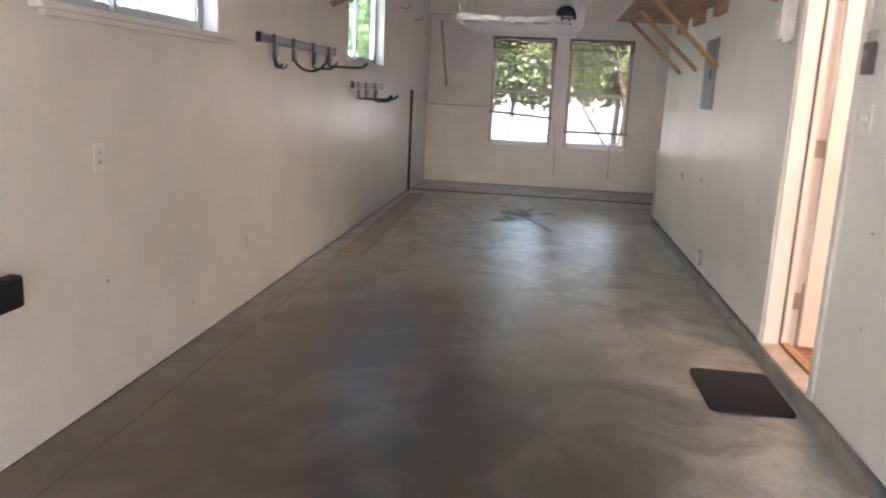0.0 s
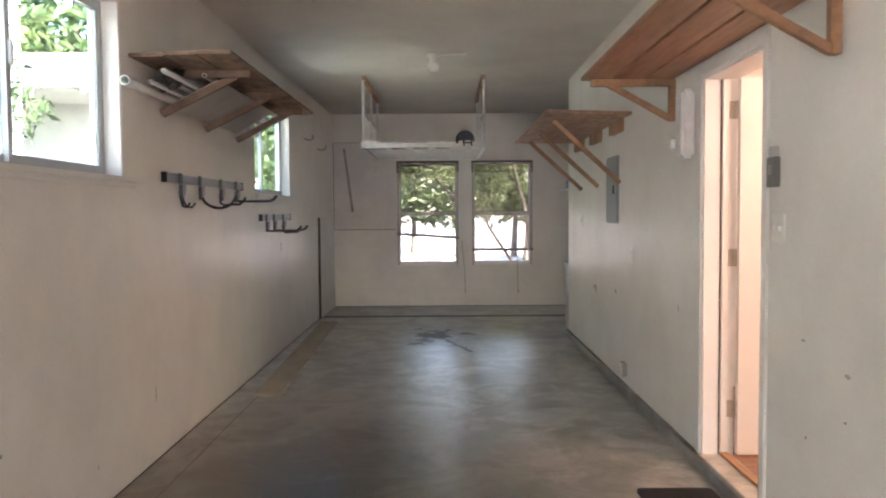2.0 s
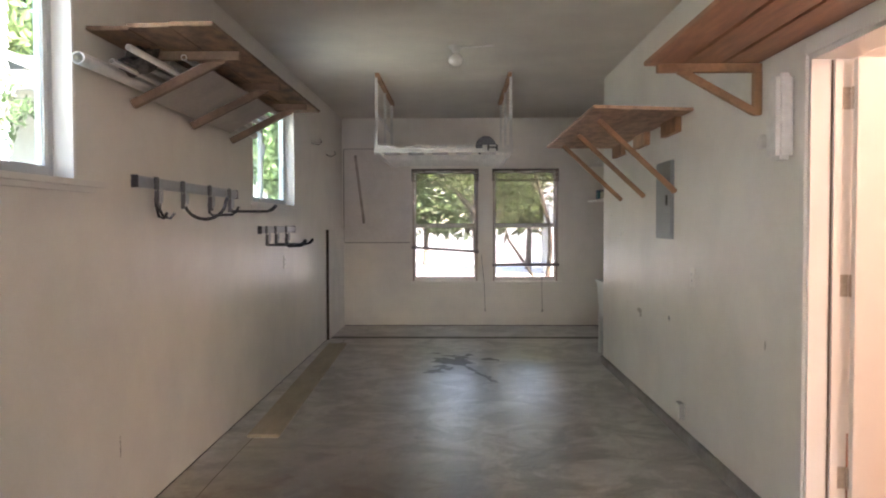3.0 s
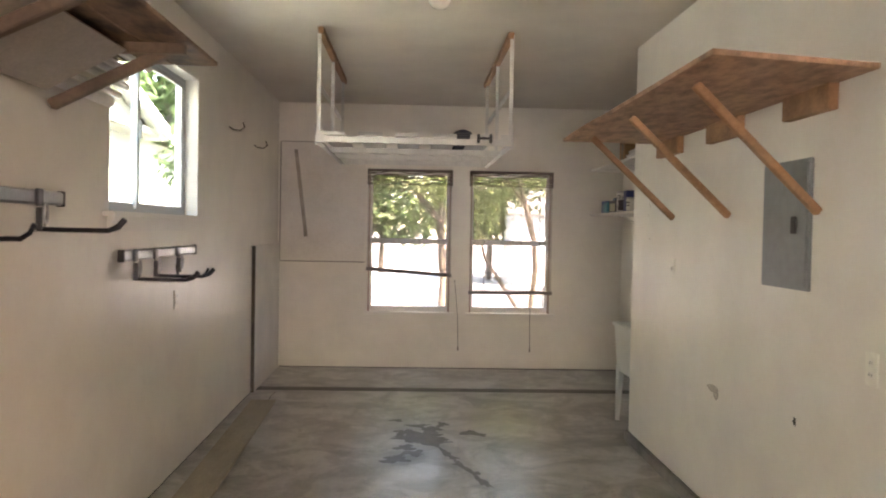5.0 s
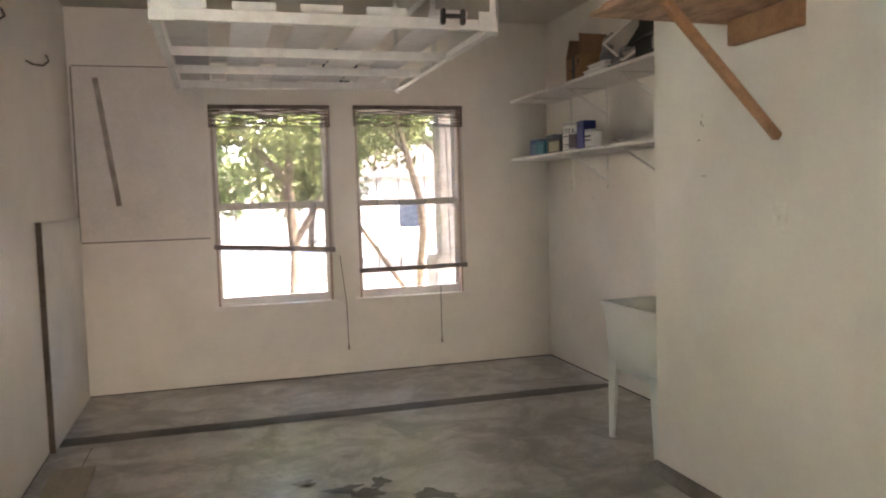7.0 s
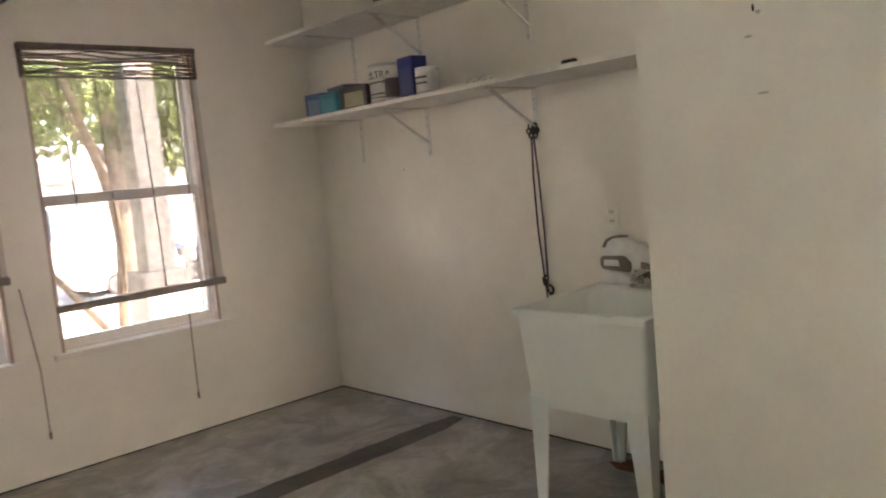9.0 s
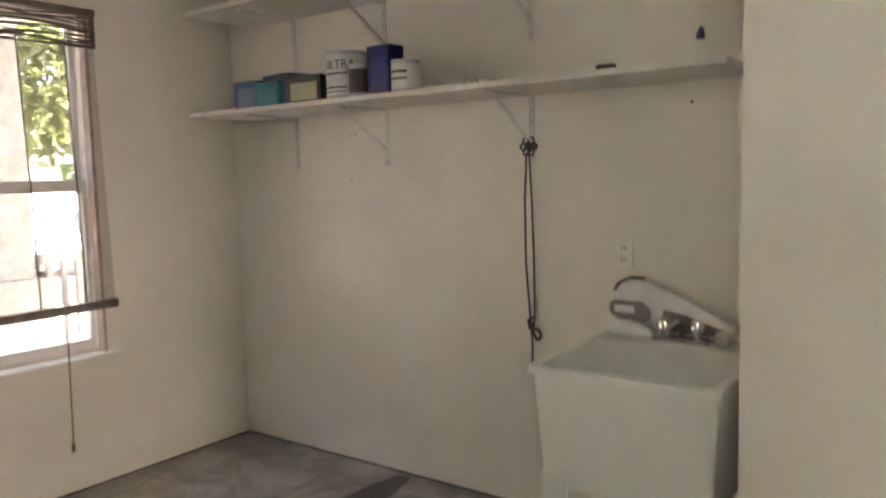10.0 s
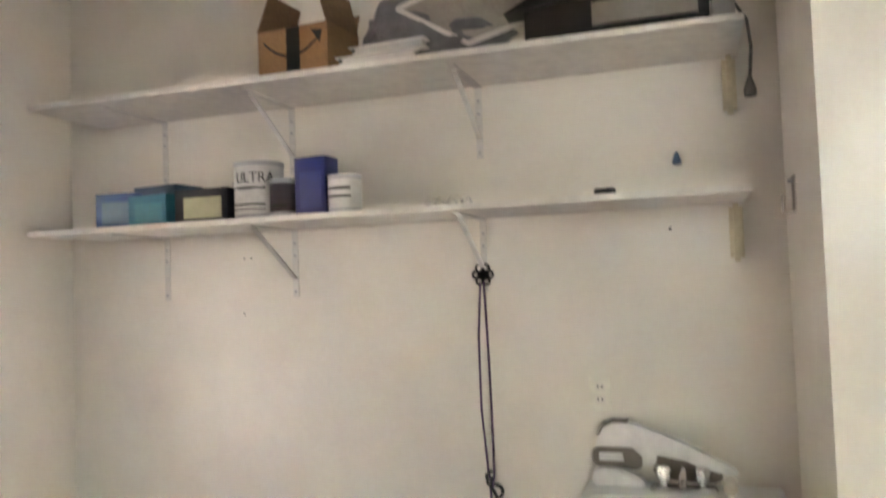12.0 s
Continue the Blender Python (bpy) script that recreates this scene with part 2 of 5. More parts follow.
bm = bmesh.new()
nx = 16
ys = [YN + 0.25 * j for j in range(54)] + [10.5, 11.0, YF + T]
ny = len(ys) - 1
grid = [[bm.verts.new((x, y, floor_z(x, y))) for x in [XL - T + (XA + T - XL + T) * i / nx for i in range(nx + 1)]] for y in ys]
for j in range(ny):
    for i in range(nx):
        bm.faces.new((grid[j][i], grid[j][i + 1], grid[j + 1][i + 1], grid[j + 1][i]))
tagged(part("floor", bm, FLOOR, smooth=True), "bare grey concrete garage floor with brown stains", "floor", kind="structure")

tagged(part("wall_left", slab_with_holes((YN, YF + T), (-0.12, ZC), WIN_L, XL, XL - T, "x"), WALL), "white painted garage wall with two high windows", "wall", kind="structure")
tagged(part("wall_right", slab_with_holes((YN, YP), (-0.12, ZC), [(DY0, DZ0, DY1, DZ1)], XR, XR + T, "x"), WALL), "white painted garage wall with a doorway", "wall", kind="structure")
tagged(part("wall_return", bm_new((XR + T, YP - T, -0.12, XA, YP, ZC)), WALL), "white painted short return wall of the alcove", "wall", kind="structure")
tagged(part("wall_alcove", bm_new((XA, YP - T, -0.12, XA + T, YF, ZC)), WALL), "white painted alcove wall with shelves", "wall", kind="structure")
tagged(part("wall_far", slab_with_holes((XL, XA + T), (-0.12, ZC), WIN_F, YF, YF + T, "y"), WALL), "white painted end wall with two sash windows", "wall", kind="structure")
tagged(part("wall_near", slab_with_holes((XL - T, XR + T), (-0.12, ZC), [(-1.26, -0.12, 1.18, 1.5)], YN - T, YN, "y"), WALL), "white painted front wall around the half-open garage doorway", "wall", kind="structure")
tagged(part("ceiling", bm_new((XL - T, YN - T, ZC, XA + T, YF + T, ZC + 0.15)), CEIL), "off-white painted plasterboard garage ceiling", "ceiling", kind="structure")


# ---- room behind the inner door ----
ROOMWOOD = mat("red_brown_floorboards", (0.30, 0.13, 0.07), 0.4, var=0.25, scale=4, grain=40, stretch=(1, 7, 1))
tagged(part("room_floor", bm_new((XR + T, 2.2, 0.0, 4.2, 6.0, DZ0)), ROOMWOOD), "red-brown wooden floor of the next room", "floor", kind="structure")
bm = bm_new((4.2, 2.2, 0, 4.3, 6.0, 2.5), (XR + T, 2.1, 0, 4.3, 2.2, 2.5), (XR + T, 6.0, 0, 4.3, 6.1, 2.5), (XR + T, 2.2, 2.5, 4.3, 6.0, 2.6))
tagged(part("room_walls", bm, TRIM), "plain light walls of the next room", "wall", kind="structure")

# ---- outside ----
GROUND = mat("pale_paving", (0.38, 0.365, 0.335), 0.85, var=0.15, scale=0.6, grain=30, bump=0.3)
STREET = -1.3


def ground_z(y):
    """Level round the house, then a slope down to the street."""
    return -0.14 + (STREET + 0.14) * min(1, max(0, (y - 20.0) / 10.0))


def strip(x0, x1, ys, lift):
    """A sheet that follows the ground."""
    f = bmesh.new()
    rows = [[f.verts.new((x, y, ground_z(y) + lift)) for x in (x0, x1)] for y in ys]
    for p, q in zip(rows, rows[1:]):
        f.faces.new((p[0], p[1], q[1], q[0]))
    return f


tagged(part("ground", strip(-400, 400, (-400, 20, 22.5, 25, 27.5, 30, 400), 0.0), GROUND), "pale sunlit paving and ground outside", "ground", kind="structure")
GRASS = mat("lawn", (0.09, 0.14, 0.035), 0.9, var=0.3, scale=2, grain=60, bump=0.8, dist=0.03)
tagged(part("lawn", strip(-40, 2.0, (21.5, 22.5, 25, 27.5, 28.8), 0.03), GRASS), "strip of green lawn beyond the drive", "lawn", kind="structure")
ROAD = mat("asphalt", (0.10, 0.10, 0.10), 0.85, var=0.15, scale=1, grain=40)
tagged(part("road", strip(-200, 200, (32, 40), 0.02), ROAD), "grey street beyond the lawn", "road", kind="structure")

BARK = mat("bark", (0.20, 0.16, 0.125), 0.85, var=0.3, scale=8, grain=50, bump=0.8, dist=0.02, stretch=(3, 3, 0.7))
PALEBARK = mat("pale_bark", (0.30, 0.22, 0.15), 0.8, var=0.25, scale=9, grain=50, bump=0.6, dist=0.015, stretch=(3, 3, 0.7))


def leaf_mat(name, base):
    m = mat(name, base, 0.55, var=0.35, scale=1.4, grain=9, bump=0)
    p = m.node_tree.nodes["Principled BSDF"]
    geo = m.node_tree.nodes.new("ShaderNodeNewGeometry")
    hsv = m.node_tree.nodes.new("ShaderNodeHueSaturation")
    mr = m.node_tree.nodes.new("ShaderNodeMapRange")
    mr.inputs["To Min"].default_value, mr.inputs["To Max"].default_value = 0.55, 1.6
    src = p.inputs["Base Color"].links[0].from_socket
    m.node_tree.links.new(geo.outputs["Random Per Island"], mr.inputs["Value"])
    m.node_tree.links.new(mr.outputs[0], hsv.inputs["Value"])
    m.node_tree.links.new(src, hsv.inputs["Color"])
    m.node_tree.links.new(hsv.outputs[0], p.inputs["Base Color"])
    p.inputs["Subsurface Weight"].default_value = 0.0
    tr = m.node_tree.nodes.new("ShaderNodeBsdfTranslucent")
    mx = m.node_tree.nodes.new("ShaderNodeMixShader")
    mx.inputs[0].default_value = 0.5
    out = m.node_tree.nodes["Material Output"]
    m.node_tree.links.new(hsv.outputs[0], tr.inputs["Color"])
    m.node_tree.links.new(p.outputs[0], mx.inputs[1])
    m.node_tree.links.new(tr.outputs[0], mx.inputs[2])
    m.node_tree.links.new(mx.outputs[0], out.inputs["Surface"])
    return m


LEAF = leaf_mat("leaf_green", (0.15, 0.215, 0.10))
LEAF2 = leaf_mat("leaf_yellow_green", (0.215, 0.265, 0.115))


def foliage(name, clumps, count, size, material, seed):
    """Many small bent leaves, scattered in clumps (x, y, z, rx, ry, rz)."""
    rng = np.random.default_rng(seed)
    verts, faces = [], []
    wts = np.array([c[3] * c[4] * c[5] for c in clumps]) ** 0.7
    for c, k in zip(clumps, (count * wts / wts.sum()).astype(int)):
        d = rng.normal(size=(k, 3))
        d /= np.linalg.norm(d, axis=1)[:, None]
        r = rng.uniform(0.25, 1.0, (k, 1)) ** 0.5 * (1 + 0.25 * np.sin(5 * d[:, :1]) * np.cos(4 * d[:, 1:2]))
        pts = np.array(c[:3]) + d * r * np.array(c[3:6])
        for p in pts:
            a = rng.normal(size=3)
            a /= np.linalg.norm(a)
            b = np.cross(a, rng.normal(size=3))
            b /= np.linalg.norm(b)
            s = size * rng.uniform(0.6, 1.4)
            n = np.cross(a, b) * s * 0.15
            i = len(verts)
            verts += [tuple(p - a * s), tuple(p + b * s * 0.42 + n), tuple(p + a * s), tuple(p - b * s * 0.42 + n)]
            faces += [(i, i + 1, i + 2), (i, i + 2, i + 3)]
    me = bpy.data.meshes.new(name)
    me.from_pydata(verts, [], faces)
    me.materials.append(material)
    return new(name, me)


def tree(at, limbs, clumps, count, size, material, bark, label, seed):
    t = thing("tree", at, label, "tree")
    bm = bmesh.new()
    pts, rad = limbs[0]
    tube(bm, [Vector(at) + Vector(p) for p in pts], rad, 10)
    part("trunk", bm, bark, t, smooth=True)
    for pts, rad in limbs[1:]:
        bm = bmesh.new()
        tube(bm, [Vector(at) + Vector(p) for p in pts], rad, 8)
        part("limb", bm, bark, t, smooth=True)
    cr = foliage("crown", [(at[0] + c[0], at[1] + c[1], at[2] + c[2], *c[3:]) for c in clumps], count, size, material, seed)
    cr.parent = t
    cr.matrix_parent_inverse = t.matrix_basis.inverted()
    return t


G = -0.14
tree((0.35, 15.6, G), [([(0, 0, 0), (0.04, 0, 0.8), (-0.03, 0.05, 1.7), (0.08, 0, 2.6), (0.0, 0, 3.6)], [0.085, 0.072, 0.066, 0.06, 0.04]),
                       ([(0.02, 0, 0.95), (0.35, -0.1, 1.5), (0.55, -0.2, 2.2), (0.9, -0.2, 3.0)], [0.052, 0.045, 0.035, 0.02]),
                       ([(0, 0, 1.7), (-0.5, 0.1, 2.3), (-1.1, 0.1, 2.9)], [0.055, 0.042, 0.022]),
                       ([(0.05, 0, 2.4), (0.7, 0.3, 3.0), (1.3, 0.4, 3.3)], [0.07, 0.05, 0.03])],
     [(-0.9, 0, 3.2, 1.2, 1.0, 0.9), (0.5, 0.2, 3.3, 1.2, 1.0, 0.9), (-0.2, -0.3, 2.6, 1.1, 0.7, 0.5), (1.2, 0.1, 2.7, 0.9, 0.8, 0.7), (-1.6, 0.3, 2.5, 0.8, 0.8, 0.7), (0.3, 0, 4.2, 1.5, 1.3, 0.8), (0.6, 0.1, 2.1, 0.5, 0.5, 0.35)],
     12500, 0.07, LEAF2, BARK, "leafy broad tree with a forked brown trunk", 1)
tree((1.38, 13.25, G), [([(0.02, 0, 0), (0.03, 0, 0.6), (0.09, 0.02, 1.15), (0.06, 0, 1.5), (-0.06, 0, 1.95), (-0.16, 0, 2.3), (-0.2, 0.1, 2.9)], [0.045, 0.04, 0.035, 0.036, 0.033, 0.026, 0.015]),
                        ([(0.03, 0, 0.35), (-0.25, 0.1, 0.8), (-0.55, 0.15, 1.25), (-0.7, 0.1, 1.8)], [0.03, 0.026, 0.02, 0.012]),
                        ([(-0.05, 0, 1.95), (-0.4, 0.1, 2.4), (-0.8, 0.1, 2.6)], [0.022, 0.016, 0.01])],
     [(-0.5, 0.3, 2.2, 0.7, 0.5, 0.42), (-0.1, 0.4, 2.7, 0.7, 0.6, 0.4), (-1.1, 0.3, 2.4, 0.6, 0.5, 0.45), (-0.7, 0.3, 1.65, 0.3, 0.3, 0.25)],
     3400, 0.042, LEAF2, PALEBARK, "small crooked tree with thin pale stems", 2)
tree((-2.2, 17.5, G), [([(0, 0, 0), (0.05, 0, 1.2), (0, 0, 2.4), (0.1, 0, 3.8)], [0.16, 0.14, 0.12, 0.08]), ([(0, 0, 1.8), (0.7, 0, 2.6), (1.2, 0, 3.0)], [0.08, 0.06, 0.03])],
     [(0, 0, 3.4, 1.6, 1.2, 1.0), (1.2, 0, 2.9, 1.0, 0.9, 0.7), (-1.2, 0, 2.8, 1.1, 0.9, 0.8), (0.4, 0, 2.3, 0.8, 0.7, 0.4)], 9000, 0.09, LEAF, BARK, "spreading green tree by the drive", 3)
tree((3.6, 19.0, G), [([(0, 0, 0), (0.05, 0, 1.4), (0, 0, 2.6), (0.1, 0, 4.0)], [0.15, 0.13, 0.11, 0.07]), ([(0, 0, 2.0), (-0.8, 0, 2.8), (-1.3, 0, 3.2)], [0.07, 0.05, 0.03])],
     [(0, 0, 3.7, 1.7, 1.2, 1.0), (-1.3, 0, 3.2, 1.0, 0.9, 0.7), (1.2, 0, 3.1, 1.1, 0.9, 0.8), (0.9, 0, 2.3, 0.9, 0.6, 0.5)], 9000, 0.09, LEAF2, BARK, "yellow-green tree beside the drive", 4)
rng = random.Random(8)
for i in range(11):
    x = -26 + 6.2 * i + rng.uniform(-1.5, 1.5)
    y = 50 + rng.uniform(-3, 3)
    h = rng.uniform(7, 10)
    tree((x, y, STREET), [([(0, 0, 0), (0.1, 0, h * 0.3), (0, 0, h * 0.75)], [0.2, 0.16, 0.07])],
         [(0, 0, h * 0.62, 3.4, 2.2, h * 0.3), (1.6, 0, h * 0.45, 2.2, 1.6, h * 0.22), (-1.6, 0, h * 0.5, 2.2, 1.6, h * 0.25)], 2200, 0.30, (LEAF, LEAF2)[i % 2], BARK, "full green street tree across the road", 20 + i)

# porch column, wall and railing outside the end window
PORCH = mat("cream_porch_paint", (0.34, 0.315, 0.285), 0.6, var=0.08, scale=3)
pcn = thing("porch_column", (1.86, 13.5, G), "cream painted square porch column", "column")
part("shaft", bm_new((1.71, 13.42, 0.0, 1.94, 13.65, 3.0)), PORCH, pcn, bevel=0.01)
part("plinth", bm_new((1.63, 13.35, G, 2.0, 13.72, 0.75)), PORCH, pcn, bevel=0.012)
part("capital", bm_new((1.66, 13.38, 2.55, 1.97, 13.69, 2.68)), PORCH, pcn, bevel=0.01)
prl = thing("porch_railing", (3.2, 13.5, G), "cream painted wooden porch railing with square balusters", "railing")
part("top_rail", bm_new((2.0, 13.46, 0.83, 4.6, 13.56, 0.89)), PORCH, prl, bevel=0.006)
part("bottom_rail", bm_new((2.0, 13.48, 0.02, 4.6, 13.54, 0.08)), PORCH, prl, bevel=0.006)
first = part("baluster", bm_new((2.05, 13.49, 0.08, 2.09, 13.53, 0.83)), PORCH, prl)
for i in range(1, 26):
    o = new("baluster", first.data)
    o.parent = prl
    o.matrix_parent_inverse = prl.matrix_basis.inverted()
    o.location = (0.1 * i, 0, 0)
part("end_post", bm_new((4.6, 13.44, G, 4.7, 13.58, 1.0)), PORCH, prl)
tagged(part("porch_roof", bm_new((1.2, YF + T + 0.02, 2.95, 5.5, 13.75, 3.1)), PORCH), "cream boarded porch ceiling outside", "roof", kind="structure")


# parked cars
CARW = plain("white_car_paint", (0.78, 0.78, 0.77), 0.2)
CARG = plain("dark_car_glass", (0.03, 0.045, 0.07), 0.08)
TYRE = plain("tyre_rubber", (0.02, 0.02, 0.02), 0.8)


def car(at, turn, prof, glass, width, wheels, r, label):
    """A parked car from its side outline, with tumblehome, windows, wheels and lamps."""
    t = thing("car", at, label, "car")
    m = Matrix.Translation(at) @ Matrix.Rotation(radians(turn), 4, 'Z')
    top = max(z for _, z in prof)
    bm = bmesh.new()
    sides = []
    for s in (-1, 1):
        sides.append([bm.verts.new((x, s * width / 2 * (1 - 0.22 * max(0, (z - 0.8)) / (top - 0.8 + 0.01)), z)) for x, z in prof])
    n = len(prof)
    bm.faces.new(sides[0])
    bm.faces.new(sides[1][::-1])
    for i in range(n):
        bm.faces.new((sides[0][i], sides[0][(i + 1) % n], sides[1][(i + 1) % n], sides[1][i]))
    part("body", bm, CARW, t, bevel=0.03, smooth=True, m=m)
    for g in glass:
        for s in (-1, 1):
            bm = bmesh.new()
            bm.faces.new([bm.verts.new((x, s * (width / 2 * (1 - 0.22 * max(0, (z - 0.8)) / (top - 0.8 + 0.01)) + 0.008), z)) for x, z in g])
            part("side_window", bm, CARG, t, m=m)
    for x in wheels:
        for s in (-1, 1):
            wm = m @ Matrix.Translation((x, s * (width / 2 - 0.09), r)) @ Matrix.Rotation(radians(-90 * s), 4, 'X')
            bm = bmesh.new()
            lathe(bm, [(r * 0.6, -0.1), (r * 0.95, -0.1), (r, -0.07), (r, 0.08), (r * 0.95, 0.1), (r * 0.62, 0.1)], (0, 0, 0), 22, wm)
            wh = part("wheel", bm, TYRE, t, smooth=True)
            bm = bmesh.new()
            lathe(bm, [(r * 0.6, 0.06), (r * 0.62, 0.102), (r * 0.5, 0.105), (r * 0.2, 0.085), (0.02, 0.09)], (0, 0, 0), 22, wm)
            part("rim", bm, STEEL, wh, smooth=True)
    x0, x1 = min(x for x, _ in prof), max(x for x, _ in prof)
    for s in (-1, 1):
        bm = bmesh.new()
        box(bm, x0 - 0.01, s * width * 0.36 - 0.13, 0.62, x0 + 0.06, s * width * 0.36 + 0.13, 0.76)
        part("headlight", bm, CHROME, t, bevel=0.01, m=m)
    return t


SEDAN = ((-2.2, 0.25), (-2.25, 0.55), (-2.1, 0.78), (-1.15, 0.92), (-0.45, 1.38), (0.75, 1.42), (1.5, 1.02), (2.15, 0.95), (2.25, 0.6), (2.2, 0.25))
car((8.3, 30.8, STREET), 14, SEDAN, [((-1.0, 0.93), (-0.4, 1.30), (0.15, 1.34), (0.15, 0.95)), ((0.2, 0.95), (0.2, 1.34), (0.7, 1.32), (1.3, 1.02))], 1.8, (-1.4, 1.35), 0.32, "white parked sedan with dark windows on the drive")
VAN = ((-2.6, 0.3), (-2.65, 0.8), (-2.4, 1.15), (-1.7, 1.95), (-1.2, 2.3), (2.5, 2.35), (2.6, 2.2), (2.6, 0.3))
car((12.6, 31.2, STREET), 8, VAN, [((-1.95, 1.3), (-1.45, 1.9), (-0.9, 1.95), (-0.9, 1.25)), ], 1.9, (-1.7, 1.6), 0.36, "tall white delivery van parked by the street")

# ---- neighbour's house beside the left windows ----
SIDING = mat("white_siding", (0.60, 0.60, 0.59), 0.6, var=0.08, scale=2)
nh = thing("neighbour_house", (-5.4, 6.0, G), "white clapboard house close beside the garage", "house")
part("wall", bm_new((-5.8, -4.0, G, -5.42, 10.5, 4.6)), SIDING, nh)
for k in range(32):
    bm = bmesh.new()
    z = G + 0.02 + 0.145 * k
    vs = [bm.verts.new(p) for p in ((-5.42, -4, z), (-5.385, -4, z), (-5.418, -4, z + 0.15), (-5.42, 10.5, z), (-5.385, 10.5, z), (-5.418, 10.5, z + 0.15))]
    for f in ((0, 1, 2), (3, 5, 4), (0, 3, 4, 1), (1, 4, 5, 2), (0, 2, 5, 3)):
        bm.faces.new([vs[i] for i in f])
    part("clapboard", bm, SIDING, nh)
bm = bmesh.new()
for p in (((-5.2, -4.4, 4.55), (-5.2, 10.9, 4.55), (-8.8, 10.9, 6.4), (-8.8, -4.4, 6.4)),):
    a = [bm.verts.new(q) for q in p]
    b = [bm.verts.new(Vector(q) + Vector((0, 0, 0.16))) for q in p]
    bm.faces.new(a)
    bm.faces.new(b[::-1])
    for i in range(4):
        bm.faces.new((a[i], a[(i + 1) % 4], b[(i + 1) % 4], b[i]))
part("roof", bm, mat("grey_shingle", (0.20, 0.19, 0.18), 0.9, var=0.25, scale=8), nh)
for y, z, s, c in ((5.8, 4.0, 1, 1100), (8.2, 3.0, 3, 700)):
    t = tree((-4.6, y, G), [([(0, 0, 0), (0.05, 0.1, z * 0.5), (0, 0, z + 0.2)], [0.05, 0.04, 0.02]), ([(0, 0, z * 0.5), (0.2, 0.4, z * 0.8), (0.2, 0.8, z)], [0.03, 0.02, 0.01])],
             [(0, 0, z, 0.35, 0.75, 0.45), (0.1, 0.6, z - 0.35, 0.3, 0.5, 0.35), (0, -0.6, z + 0.4, 0.3, 0.5, 0.4)], c, 0.06, LEAF, BARK, "slender green shrub tree beside the neighbour's wall", 60 + s)

def sloped(corners, thick):
    """A flat roof plane with thickness."""
    f = bmesh.new()
    lo = [f.verts.new(q) for q in corners]
    hi = [f.verts.new(Vector(q) + Vector((0, 0, thick))) for q in corners]
    f.faces.new(lo)
    f.faces.new(hi[::-1])
    for i in range(len(corners)):
        f.faces.new((lo[i], lo[(i + 1) % len(corners)], hi[(i + 1) % len(corners)], hi[i]))
    return f


fh = thing("far_house", (11.0, 43.0, STREET), "white house with a grey roof across the street", "house")
part("wall", bm_new((5.0, 42.0, STREET, 17.0, 47.0, 2.3)), SIDING, fh)
part("roof", sloped(((4.6, 41.5, 2.25), (17.4, 41.5, 2.25), (17.4, 44.5, 3.9), (4.6, 44.5, 3.9)), 0.12), bpy.data.materials["grey_shingle"], fh)
for x in (7.9, 12.0):
    w = part("window", bm_new((x, 41.96, -0.1, x + 1.3, 41.99, 1.2)), CARG, fh)
    part("window_frame", bm_new((x - 0.1, 41.93, -0.2, x + 1.4, 41.955, -0.1), (x - 0.1, 41.93, 1.2, x + 1.4, 41.955, 1.3), (x - 0.1, 41.93, -0.1, x, 41.955, 1.2), (x + 1.3, 41.93, -0.1, x + 1.4, 41.955, 1.2)), SIDING, w)

# a second, gabled house further along, with trees behind it
sh = thing("gabled_house", (-7.5, 19.0, G), "cream house with a pale roof and a white-edged gable", "house")
part("wall", bm_new((-11.0, 14.0, G, -6.0, 25.5, 3.3)), PORCH, sh)
PALEROOF = mat("pale_roof", (0.48, 0.47, 0.45), 0.8, var=0.15, scale=5)
part("roof", sloped(((-5.5, 13.4, 3.32), (-5.5, 26.0, 3.32), (-8.5, 26.0, 4.55), (-8.5, 13.4, 4.55)), 0.12), PALEROOF, sh)
bm = bmesh.new()
for x in (-5.62, -8.6):
    bm.verts.new((x, 12.2, 3.3)), bm.verts.new((x, 19.9, 3.3)), bm.verts.new((x, 16.05, 4.5))
bm.verts.ensure_lookup_table()
for f in ((0, 1, 2), (3, 5, 4), (0, 2, 5, 3), (1, 4, 5, 2), (0, 3, 4, 1)):
    bm.faces.new([bm.verts[i] for i in f])
part("gable", bm, PORCH, sh)
for ya, yb in ((11.9, 16.1), (20.3, 16.0)):
    part("roof", sloped(((-5.3, ya, 3.26), (-5.3, yb, 4.52), (-8.7, yb, 4.52), (-8.7, ya, 3.26)), 0.1), PALEROOF, sh)
    bm = bmesh.new()
    beam(bm, (-5.28, ya, 3.28), (-5.28, yb, 4.54), 0.04, 0.22)
    part("bargeboard", bm, SIDING, sh, "white bargeboard")
wd = part("window", bm_new((-6.0, 18.2, 0.9, -5.97, 19.3, 1.9)), CARG, sh)
part("window_frame", bm_new(*[(-5.99, y0, z0, -5.95, y1, z1) for y0, z0, y1, z1 in ((18.12, 0.82, 19.38, 0.9), (18.12, 1.9, 19.38, 1.98), (18.12, 0.9, 18.2, 1.9), (19.3, 0.9, 19.38, 1.9))]), SIDING, wd)
